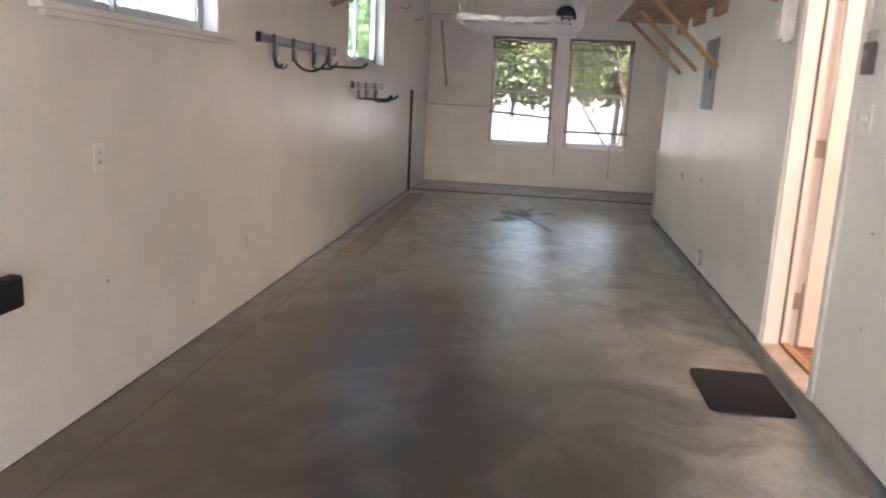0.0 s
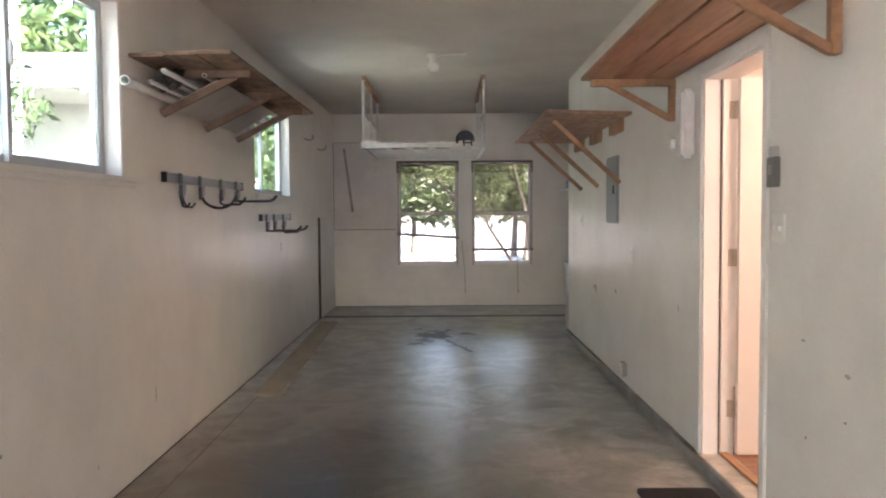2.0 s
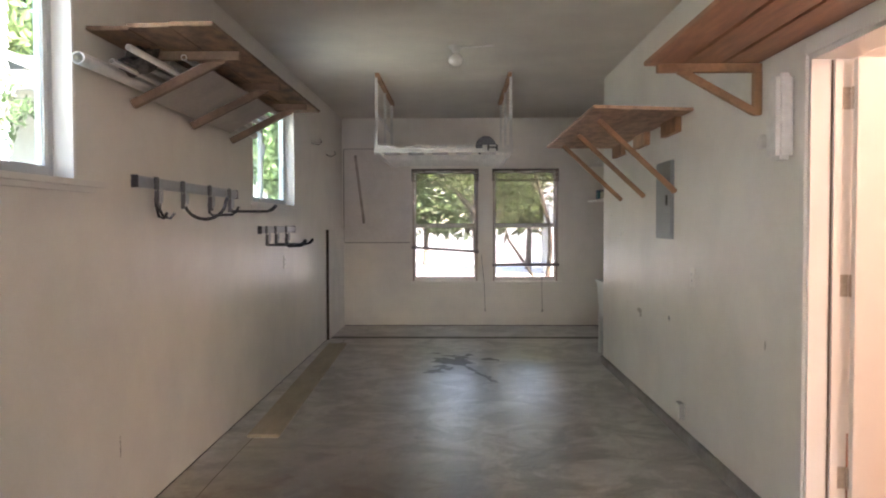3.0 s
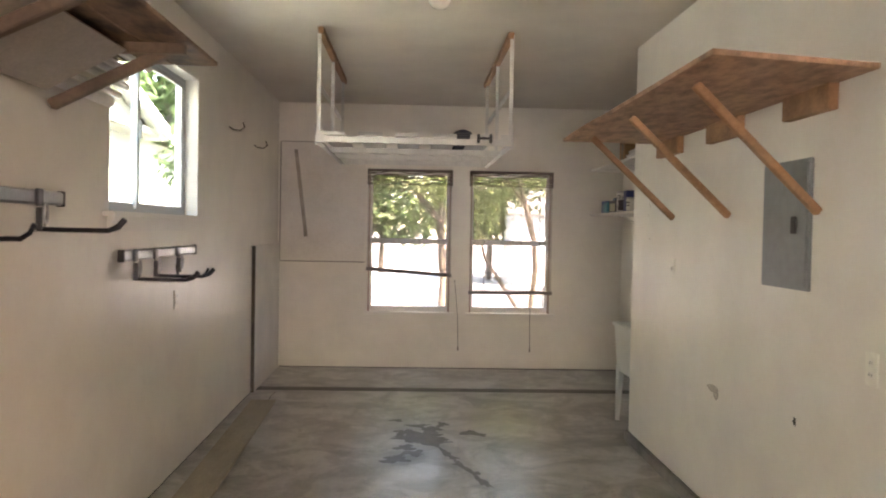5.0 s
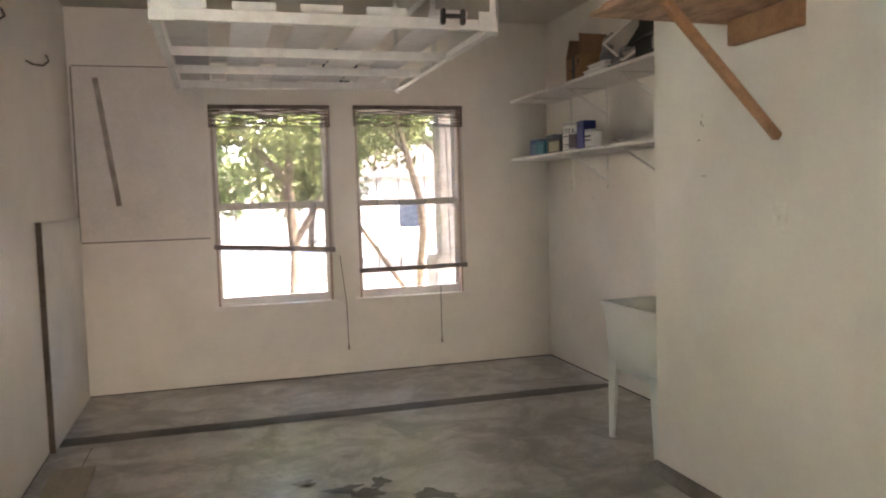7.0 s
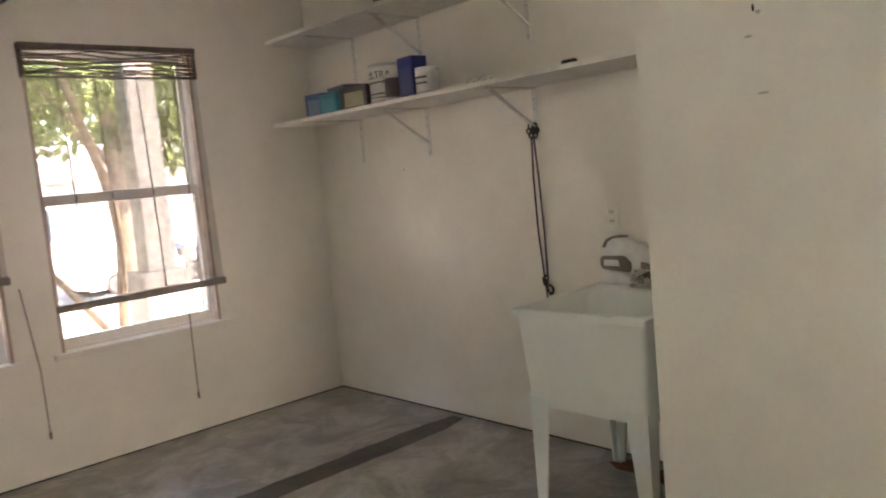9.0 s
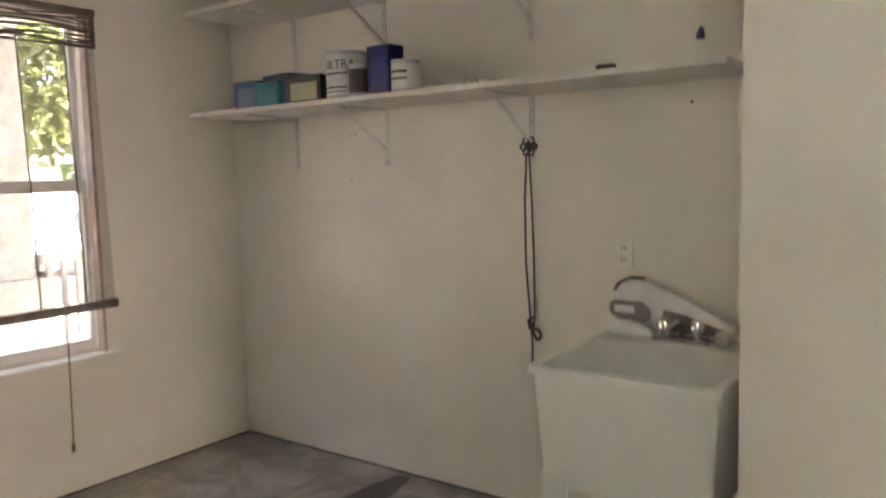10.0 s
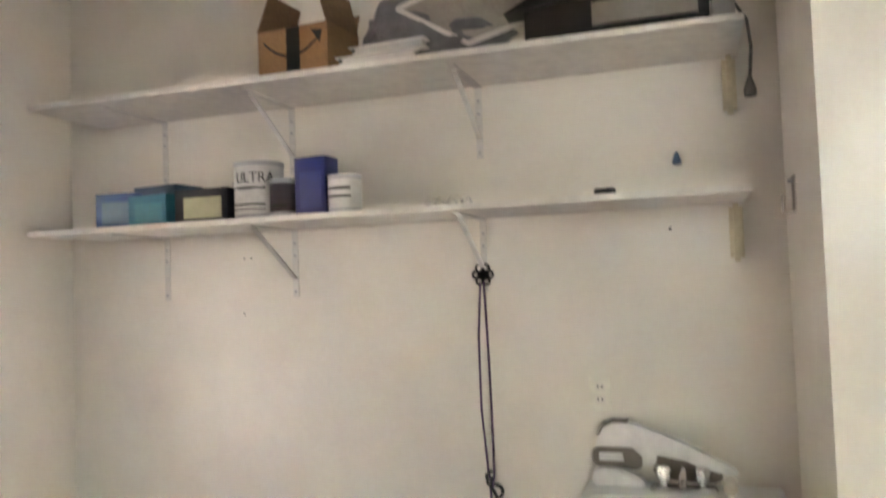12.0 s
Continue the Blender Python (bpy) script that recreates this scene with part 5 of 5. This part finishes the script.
WRAPW = mat("white_can_label", (0.66, 0.66, 0.64), 0.35, var=0.08, scale=12)
can = paint_can((1.86, 10.52, SZ), 0.083, 0.195, WRAPW, "large white paint can with dark lettering", ((0.045, 0.052), (0.03, 0.034), (0.10, 0.108)))
fc = bpy.data.curves.new("lettering", 'FONT')
fc.body, fc.size, fc.align_x, fc.extrude = "ULTRA", 0.046, 'CENTER', 0.0008
fo = bpy.data.objects.new("lettering", fc)
tm = bpy.data.meshes.new_from_object(fo)
bpy.data.objects.remove(fo)
for v in tm.vertices:
    a = math.pi + 0.33 + v.co.x / 0.0845
    v.co = (1.86 + (0.0852 + v.co.z) * math.cos(a), 10.52 + (0.0852 + v.co.z) * math.sin(a), SZ + 0.122 + v.co.y * 1.1)
tm.materials.clear()
tm.materials.append(BLACK)
lt = new("lettering", tm)
lt.parent = can
lt.matrix_parent_inverse = can.matrix_basis.inverted()
paint_can((1.80, 10.395, SZ), 0.042, 0.125, mat("dark_plum_label", (0.05, 0.03, 0.05), 0.35), "small dark plum paint tin", ((0.03, 0.04),), False)
paint_can((1.83, 10.185, SZ), 0.055, 0.125, WRAPW, "small white paint can with a steel lid", ((0.05, 0.058), (0.075, 0.085)), False)

# crumpled clear wrapping
CLEAR = glass_mat("clear_film", (0.95, 0.95, 0.93))
rng = random.Random(4)
bm = bmesh.new()
vs = {}
for i in range(8):
    for j in range(6):
        vs[i, j] = bm.verts.new((1.78 + 0.022 * j + rng.uniform(-0.006, 0.006), 9.76 + 0.022 * i + rng.uniform(-0.006, 0.006), SZ + 0.004 + max(0, rng.uniform(-0.01, 0.035)) * (1 if 0 < i < 7 else 0.3)))
for i in range(7):
    for j in range(5):
        bm.faces.new((vs[i, j], vs[i + 1, j], vs[i + 1, j + 1], vs[i, j + 1]))
tagged(part("plastic_wrapping", bm, CLEAR), "crumpled clear plastic wrapping on the shelf", "wrapping").visible_shadow = False
tp = thing("small_tool", (1.80, 9.36, SZ), "small black and white clip tool on the shelf", "tool")
part("grip", bm_new((1.785, 9.318, SZ, 1.815, 9.378, SZ + 0.022)), BLACK, tp, bevel=0.004)
part("head", bm_new((1.788, 9.379, SZ, 1.812, 9.41, SZ + 0.015)), PLATE, tp, bevel=0.003)

# ---- things on the upper shelf ----
SB = 2.128
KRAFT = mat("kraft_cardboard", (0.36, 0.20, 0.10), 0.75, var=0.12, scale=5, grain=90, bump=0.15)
# the flaps take a darker kraft than the carton body
FLAPKARD = mat("kraft_flaps", (0.28, 0.16, 0.085), 0.8, var=0.12, scale=5)
cb = thing("shipping_carton", (1.86, 10.36, SB), "open brown cardboard shipping carton with raised flaps", "carton")
m = Matrix.Translation((1.86, 10.315, SB)) @ Matrix.Rotation(radians(-6), 4, 'Z')
w, dd, h, th = 0.20, 0.27, 0.155, 0.004
bm = bmesh.new()
for b in ((-w / 2, -dd / 2, 0, w / 2, dd / 2, th), (-w / 2, -dd / 2, th, -w / 2 + th, dd / 2, h), (w / 2 - th, -dd / 2, th, w / 2, dd / 2, h), (-w / 2 + th, -dd / 2, th, w / 2 - th, -dd / 2 + th, h), (-w / 2 + th, dd / 2 - th, th, w / 2 - th, dd / 2, h)):
    box(bm, *b)
part("body", bm, KRAFT, cb, m=m)


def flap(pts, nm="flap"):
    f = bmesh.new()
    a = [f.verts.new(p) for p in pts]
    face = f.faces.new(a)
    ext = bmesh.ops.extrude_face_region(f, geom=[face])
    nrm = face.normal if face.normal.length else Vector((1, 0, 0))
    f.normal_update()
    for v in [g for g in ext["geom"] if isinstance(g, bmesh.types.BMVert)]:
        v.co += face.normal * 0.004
    return part(nm, f, FLAPKARD, cb, m=m)


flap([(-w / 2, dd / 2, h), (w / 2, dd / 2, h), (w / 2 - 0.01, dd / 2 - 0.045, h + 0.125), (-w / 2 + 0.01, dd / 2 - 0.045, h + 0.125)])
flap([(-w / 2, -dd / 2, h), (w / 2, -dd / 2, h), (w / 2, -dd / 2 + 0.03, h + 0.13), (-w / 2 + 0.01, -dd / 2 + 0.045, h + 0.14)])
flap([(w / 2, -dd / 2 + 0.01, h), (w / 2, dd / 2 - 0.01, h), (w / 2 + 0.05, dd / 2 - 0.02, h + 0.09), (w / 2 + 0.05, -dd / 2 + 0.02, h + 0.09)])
bm = bmesh.new()
box(bm, -w / 2 - 0.001, -0.03, 0, -w / 2, 0.022, h)
part("tape", bm, plain("black_tape", (0.02, 0.022, 0.025), 0.35), cb, "black paper tape", m=m)
bm = bmesh.new()
for k in range(14):
    y0 = 0.11 - 0.016 * k
    y1 = y0 - 0.016
    zz = lambda y: 0.055 + 0.055 * ((y + 0.0) / 0.11) ** 2
    bm.faces.new([bm.verts.new((-w / 2 - 0.0018, a, b)) for a, b in ((y0, zz(y0)), (y1, zz(y1)), (y1, zz(y1) + 0.01), (y0, zz(y0) + 0.01))])
bm.faces.new([bm.verts.new((-w / 2 - 0.0018, a, b)) for a, b in ((-0.075, 0.135), (-0.118, 0.128), (-0.108, 0.085))])
part("printed_curve", bm, BLACK, cb, m=m)

for i, (y0, y1, z0, tilt) in enumerate(((9.90, 10.17, SB, 2), (9.86, 10.12, SB + 0.031, -3))):
    bk = thing("ring_binder", (1.84, (y0 + y1) / 2, z0), "white flat ring binder lying on the shelf", "binder", "stacked binders")
    mm = Matrix.Translation((1.85, (y0 + y1) / 2, z0)) @ Matrix.Rotation(radians(tilt), 4, 'Z')
    for zz in (0.0, 0.026):
        f = bmesh.new()
        box(f, -0.10, -(y1 - y0) / 2, zz, 0.12, (y1 - y0) / 2, zz + 0.003)
        part("cover", f, TRIM, bk, m=mm)
    f = bmesh.new()
    box(f, -0.09, -(y1 - y0) / 2 + 0.01, 0.0035, 0.11, (y1 - y0) / 2 - 0.01, 0.0255)
    part("page_block", f, plain("paper_edge", (0.66, 0.64, 0.60), 0.8), bk, m=mm)
    f = bmesh.new()
    lathe(f, [(0.007, 0), (0.007, 0.002)], (0, 0, 0), 10, mm @ Matrix.Translation((-0.101, (y1 - y0) / 2 - 0.02, 0.0145)) @ Matrix.Rotation(radians(-90), 4, 'Y'))
    part("ring_hole", f, BLACK, bk)

# a slack grey plastic bag
bm = bmesh.new()
bmesh.ops.create_icosphere(bm, subdivisions=4, radius=1)
for v in bm.verts:
    p = v.co.copy()
    nn = noise.noise(p * 2.3) * 0.25 + noise.noise(p * 6) * 0.10 + noise.noise(p * 13) * 0.05
    q = p * (1 + nn)
    v.co = Vector((1.89 + q.x * 0.10, 9.87 + q.y * 0.24, SB + max(0.064, 0.12 + q.z * 0.13 * (1.15 if p.y > 0 else 0.75)) - (0.05 if p.y < 0.3 else 0)))
BAG = mat("grey_film", (0.16, 0.16, 0.17), 0.3, var=0.2, scale=9, grain=30, bump=0.6, dist=0.01)
tagged(part("plastic_bag", bm, BAG, smooth=True), "slack crumpled dark grey plastic bag", "bag")

# black cooker hood lying on the shelf
hd = thing("cooker_hood", (1.89, 9.3, SB), "black steel cooker hood lying on the upper shelf", "cooker hood")
HOOD = plain("black_enamel", (0.012, 0.011, 0.011), 0.35)
bm = bmesh.new()
x0, x1 = 1.745, 1.885
prof = [(9.62, SB + 0.09), (9.46, SB + 0.17), (9.46, SB + 0.35), (9.08, SB + 0.35), (9.06, SB + 0.115), (9.44, SB + 0.115)]
va = [bm.verts.new((x0, y, z)) for y, z in prof]
vb = [bm.verts.new((x1, y, z)) for y, z in prof]
bm.faces.new(va)
bm.faces.new(vb[::-1])
for i in range(6):
    bm.faces.new((va[i], va[(i + 1) % 6], vb[(i + 1) % 6], vb[i]))
part("canopy", bm, HOOD, hd, bevel=0.004)
part("base", bm_new((x0 + 0.03, 9.04, SB, x1, 9.56, SB + 0.113)), HOOD, hd, bevel=0.004)
part("filter", bm_new((x0 + 0.018, 9.07, SB + 0.03, x0 + 0.03, 9.36, SB + 0.095)), plain("grease_filter", (0.26, 0.245, 0.21), 0.5, 0.3), hd, "pale metal grease filter")
part("side_panel", bm_new((x0 + 0.01, 8.975, SB, x1, 9.035, SB + 0.23)), plain("grey_side", (0.33, 0.31, 0.28), 0.5), hd, bevel=0.003)

# a framed sheet leaning over it
fs = thing("framed_sheet", (2.0, 9.45, SB), "grey sheet in a thin white frame leaning on the wall", "sheet")
q = [Vector((1.80, 9.97, 2.302)), Vector((2.05, 9.014, 2.715)), Vector((2.06, 8.963, 2.458)), Vector((1.80, 9.74, 2.163))]
u, dn = q[1] - q[0], q[3] - q[0]
bm = bmesh.new()
nn = u.cross(dn).normalized() * 0.006
top = [bm.verts.new(p) for p in q]
bot = [bm.verts.new(p + nn) for p in q]
bm.faces.new(top)
bm.faces.new(bot[::-1])
for i in range(4):
    bm.faces.new((top[i], top[(i + 1) % 4], bot[(i + 1) % 4], bot[i]))
part("sheet", bm, mat("smoky_sheet", (0.40, 0.36, 0.31), 0.35, var=0.1, scale=3), fs)
for p, r in ((q[0], q[1]), (q[1], q[2]), (q[3], q[0]), (q[2], q[3])):
    bm = bmesh.new()
    beam(bm, p - nn * 0.3, r - nn * 0.3, 0.014, 0.014)
    part("frame_bar", bm, TRIM, fs)
pc = thing("power_cord", (1.85, 8.95, SB), "grey power cord with a plug hanging off the shelf", "cord")
bm = bmesh.new()
tube(bm, [(1.85, 9.03, SB + 0.16), (1.83, 8.985, SB + 0.08), (1.80, 8.945, SB + 0.0), (1.79, 8.938, SB - 0.08), (1.80, 8.945, SB - 0.17)], 0.0045, 8)
part("cable", bm, plain("grey_cable", (0.10, 0.095, 0.09), 0.5), pc, smooth=True)
bm = bmesh.new()
lathe(bm, [(0.005, 0.03), (0.009, 0.02), (0.017, -0.005), (0.016, -0.022), (0.004, -0.025)], (1.80, 8.945, SB - 0.19), 12)
part("plug", bm, plain("grey_plug", (0.12, 0.115, 0.11), 0.5), pc, smooth=True)

# ---- wall above the sink ----
bc = thing("bungee_cord", (XA, 9.80, 0.62), "doubled purple bungee cord hung from a black knob", "cord")
CORDM = mat("purple_braid", (0.10, 0.05, 0.13), 0.6, var=0.3, scale=90)
for dy in (-0.009, 0.01):
    bm = bmesh.new()
    tube(bm, [(XA - 0.03, 9.803 + dy * 0.6, 1.43), (XA - 0.022, 9.808 + dy * 1.6, 1.25), (XA - 0.018, 9.806 + dy * 1.9, 1.0), (XA - 0.02, 9.797 + dy, 0.78), (XA - 0.02, 9.795, 0.73)], 0.0042, 8)
    part("strand", bm, CORDM, bc, smooth=True)
for k in range(6):
    t0 = 2 * math.pi * k / 6
    cx = (9.80 + 0.025 * math.cos(t0), 1.455 + 0.025 * math.sin(t0))
    bm = bmesh.new()
    tube(bm, [(XA - 0.028, cx[0] + 0.011 * math.cos(t), cx[1] + 0.012 * math.sin(t)) for t in [2 * math.pi * i / 10 for i in range(11)]], 0.0045, 6)
    part("knob_loop", bm, BLACK, bc, smooth=True)
bm = bmesh.new()
lathe(bm, [(0.016, 0), (0.020, 0.012), (0.016, 0.03), (0.004, 0.034)], (0, 0, 0), 12, Matrix.Translation((XA, 9.80, 1.455)) @ Matrix.Rotation(radians(-90), 4, 'Y'))
part("knob", bm, BLACK, bc, "black looped plastic knob", smooth=True)
bm = bmesh.new()
tube(bm, [(XA - 0.02, 9.795, 0.77), (XA - 0.02, 9.80, 0.735)] + [(XA - 0.022, 9.782 - 0.022 * math.sin(t) + 0.0, 0.722 - 0.022 * math.cos(t)) for t in [0.2 + 0.35 * i for i in range(10)]], 0.006, 8)
tube(bm, [(XA - 0.02, 9.795, 0.79), (XA - 0.022, 9.815, 0.775), (XA - 0.022, 9.81, 0.745), (XA - 0.02, 9.795, 0.74)], 0.006, 6)
part("hook", bm, BLACK, bc, "black plastic end hook", smooth=True)
bm = bmesh.new()
tube(bm, [(XA - 0.02, 9.803, 0.74), (XA - 0.018, 9.80, 0.68), (XA - 0.018, 9.802, 0.60)], 0.0042, 8)
part("tail", bm, CORDM, bc, smooth=True)

bh = bmesh.new()
lathe(bh, [(0.003, 0.024), (0.008, 0.012), (0.015, -0.008), (0.013, -0.016), (0.002, -0.017)], (XA - 0.013, 9.15, 1.80), 10)
box(bh, XA - 0.005, 9.143, 1.785, XA, 9.157, 1.82)
tagged(part("adhesive_hook", bh, plain("slate_blue_plastic", (0.06, 0.10, 0.16), 0.4), smooth=True), "small slate-blue plastic hook stuck on the wall", "hook")
ph = thing("clear_holder", (1.9, YP, 1.6), "small clear plastic holder screwed to the return wall", "holder")
bm = bm_new((1.87, YP, 1.595, 1.935, YP + 0.004, 1.70), (1.87, YP + 0.004, 1.595, 1.935, YP + 0.03, 1.60), (1.87, YP + 0.03, 1.595, 1.935, YP + 0.034, 1.65))
part("tray", bm, plain("milky_plastic", (0.68, 0.66, 0.62), 0.2), ph)
bm = bmesh.new()
lathe(bm, [(0.007, 0), (0.005, 0.014)], (0, 0, 0), 10, Matrix.Translation((1.90, YP + 0.004, 1.685)) @ Matrix.Rotation(radians(-90), 4, 'X'))
part("screw", bm, STEEL, ph)

# ---- laundry sink ----
sk = thing("laundry_sink", (1.775, 9.2, 0), "grey-white moulded plastic laundry sink on tapered legs", "sink")
TY0, TY1, TX0, TX1, TZ = 8.888, 9.47, 1.482, 2.105, 0.775


def ring_loop(bm, x0, y0, x1, y1, z, r, seg=4):
    vs = []
    for cx, cy, a in ((x1 - r, y1 - r, 0), (x0 + r, y1 - r, 90), (x0 + r, y0 + r, 180), (x1 - r, y0 + r, 270)):
        for k in range(seg + 1):
            t = radians(a + 90 * k / seg)
            vs.append(bm.verts.new((cx + r * math.cos(t), cy + r * math.sin(t), z)))
    return vs


bm = bmesh.new()
loops = [(0.035, 0.40, 0.02), (0.014, TZ - 0.055, 0.02), (0.012, TZ - 0.03, 0.02), (0.0, TZ - 0.026, 0.012), (0.0, TZ - 0.004, 0.012), (0.004, TZ, 0.012)]
rings = [ring_loop(bm, TX0 + o, TY0 + o, TX1 - o * 0.3, TY1 - o, z, r) for o, z, r in loops]
inner = [(0.03, TZ - 0.002, 0.03), (0.04, TZ - 0.02, 0.04), (0.06, 0.46, 0.06), (0.10, 0.44, 0.06)]
rings += [ring_loop(bm, TX0 + o, TY0 + o, TX1 - o - 0.135, TY1 - o, z, r) for o, z, r in inner]
for p, q in zip(rings, rings[1:]):
    for k in range(len(p)):
        bm.faces.new((p[k], p[(k + 1) % len(p)], q[(k + 1) % len(q)], q[k]))
bm.faces.new(rings[0][::-1])
bm.faces.new(rings[-1])
part("basin", bm, TUB, sk, smooth=True)
for x, y in ((TX0 + 0.03, TY0 + 0.035), (TX0 + 0.03, TY1 - 0.035), (TX1 - 0.06, TY0 + 0.035), (TX1 - 0.06, TY1 - 0.035)):
    bm = bmesh.new()
    sy = 1 if y < 9.2 else -1
    sx = 1 if x < 1.8 else -1
    loops = []
    for z, wd in ((0.005, 0.042), (0.20, 0.062), (0.44, 0.088)):
        loops.append([bm.verts.new((x + a * sx, y + b * sy, z)) for a, b in ((0, 0), (wd * 0.8, 0), (wd * 0.8, 0.008), (0.008, 0.008), (0.008, wd), (0, wd))])
    for p, q in zip(loops, loops[1:]):
        for k in range(6):
            bm.faces.new((p[k], p[(k + 1) % 6], q[(k + 1) % 6], q[k]))
    bm.faces.new(loops[0][::-1])
    bm.faces.new(loops[-1])
    leg = part("leg", bm, TUB, sk)
    part("foot", bm_new((min(x, x + 0.03 * sx), min(y, y + 0.036 * sy), 0, max(x, x + 0.03 * sx), max(y, y + 0.036 * sy), 0.005)), TUB, leg)
bm = bm_new((1.975, 9.075, TZ, 2.025, 9.27, TZ + 0.02))
fb = part("tap_body", bm, CHROME, sk, "chrome two-handle tap", bevel=0.006, smooth=True)
for y in (9.118, 9.229):
    bm = bmesh.new()
    lathe(bm, [(0.012, 0.02), (0.012, 0.035), (0.022, 0.04), (0.024, 0.07), (0.018, 0.078), (0.004, 0.08)], (2.0, y, TZ), 12)
    part("tap_handle", bm, CHROME, fb, smooth=True)
bm = bmesh.new()
tube(bm, [(2.0, 9.173, TZ + 0.015), (1.995, 9.173, TZ + 0.05), (1.96, 9.173, TZ + 0.075), (1.88, 9.173, TZ + 0.07), (1.86, 9.173, TZ + 0.05)], 0.011, 10)
part("spout", bm, CHROME, fb, smooth=True)

# ---- hand vacuum on the sink ----
hv = thing("hand_vacuum", (2.04, 9.33, TZ), "white and grey cordless hand vacuum on the sink edge", "hand vacuum")
WHT, GRY = plain("white_shell", (0.78, 0.78, 0.78), 0.36), plain("grey_shell", (0.20, 0.17, 0.15), 0.4)


def side_shape(pts, x0, x1):
    """A body cut out of its side outline (y, z)."""
    f = bmesh.new()
    p = [f.verts.new((2.036 + (x0 - 1.975) * 0.52, y - 0.036, TZ + z * 1.05)) for y, z in pts]
    q = [f.verts.new((2.036 + (x1 - 1.975) * 0.52, y - 0.036, TZ + z * 1.05)) for y, z in pts]
    f.faces.new(p)
    f.faces.new(q[::-1])
    for i in range(len(pts)):
        f.faces.new((p[i], p[(i + 1) % len(pts)], q[(i + 1) % len(pts)], q[i]))
    return f


body = part("body", side_shape(((9.475, 0.095), (9.472, 0.13), (9.455, 0.165), (9.42, 0.185), (9.36, 0.185), (9.30, 0.165), (9.22, 0.135), (9.13, 0.095), (9.05, 0.055), (9.045, 0.04), (9.10, 0.045), (9.20, 0.075), (9.26, 0.085), (9.30, 0.06), (9.36, 0.055), (9.44, 0.07)), 1.99, 2.085), WHT, hv, bevel=0.008, smooth=True)
part("dust_window", side_shape(((9.29, 0.10), (9.20, 0.08), (9.09, 0.038), (9.11, 0.02), (9.22, 0.02), (9.30, 0.04)), 1.985, 2.08), GRY, hv, "smoky grey dust cup", bevel=0.006)
part("handle", side_shape(((9.482, 0.075), (9.482, 0.105), (9.465, 0.115), (9.36, 0.115), (9.33, 0.09), (9.33, 0.06), (9.345, 0.05), (9.47, 0.06)), 1.978, 1.99), GRY, hv, bevel=0.004)
part("grip_inset", side_shape(((9.462, 0.076), (9.462, 0.100), (9.39, 0.100), (9.385, 0.074)), 1.9745, 1.978), WHT, hv, bevel=0.003)
part("top_band", side_shape(((9.47, 0.15), (9.452, 0.178), (9.42, 0.192), (9.37, 0.192), (9.37, 0.187), (9.42, 0.186), (9.447, 0.172), (9.462, 0.148)), 1.987, 2.088), GRY, hv)
part("charging_base", side_shape(((9.485, 0.0), (9.485, 0.04), (9.46, 0.052), (9.40, 0.05), (9.33, 0.022), (9.32, 0.0)), 1.98, 2.09), WHT, hv, bevel=0.006, smooth=True)
bm = bm_new((1.985, 9.02, TZ, 2.025, 9.06, TZ + 0.05))
tagged(part("soap_block", bm, plain("cream_soap", (0.62, 0.58, 0.50), 0.4), bevel=0.008, smooth=True), "small cream block standing by the tap", "soap")


# ---- marks on the walls ----
SCUFF = mat("scuff_grey", (0.52, 0.48, 0.42), 0.8, var=0.2, scale=40)
DENT = plain("dark_dent", (0.05, 0.045, 0.04), 0.8)


def mark(x, y, z, ry, rz, dark, seed):
    rr = random.Random(seed)
    f = bmesh.new()
    s = 1 if x < 0 else -1
    n = 11
    ring = [f.verts.new((x + s * 0.0012, y + ry * math.cos(2 * math.pi * k / n) * rr.uniform(0.85, 1.1), z + rz * math.sin(2 * math.pi * k / n) * rr.uniform(0.8, 1.1))) for k in range(n)]
    f.faces.new(ring)
    tagged(part("scuff_mark", f, DENT if dark else SCUFF), "small scuff on the painted wall", "mark", kind="structure")


for i, (x, y, z, ry, rz, dk) in enumerate((
        (XR, 7.33, 0.683, 0.075, 0.02, 0), (XR, 7.29, 0.662, 0.035, 0.032, 0), (XR, 6.48, 0.722, 0.014, 0.02, 1), (XR, 4.855, 0.79, 0.008, 0.025, 0),
        (XR, 2.98, 0.79, 0.022, 0.008, 0), (XR, 2.99, 0.63, 0.004, 0.006, 1), (XR, 3.27, 0.50, 0.004, 0.006, 1), (XR, 3.30, 0.86, 0.02, 0.006, 0),
        (XL, 3.22, 0.46, 0.012, 0.01, 0), (XL, 4.0, 0.16, 0.006, 0.012, 0), (XL, 4.73, 0.34, 0.006, 0.06, 0),
        (XA, 10.754, 1.338, 0.004, 0.004, 1), (XA, 10.75, 1.55, 0.004, 0.003, 1), (XA, 10.72, 1.55, 0.005, 0.003, 1), (XA, 9.18, 1.58, 0.006, 0.005, 1),
        (XR, 8.46, 1.698, 0.005, 0.007, 0), (XR, 8.468, 1.668, 0.004, 0.011, 1), (XR, 8.455, 1.655, 0.008, 0.005, 0), (XR, 8.485, 1.595, 0.012, 0.004, 0), (XR, 8.45, 1.44, 0.018, 0.004, 0))):
    mark(x, y, z, ry, rz, dk, i)
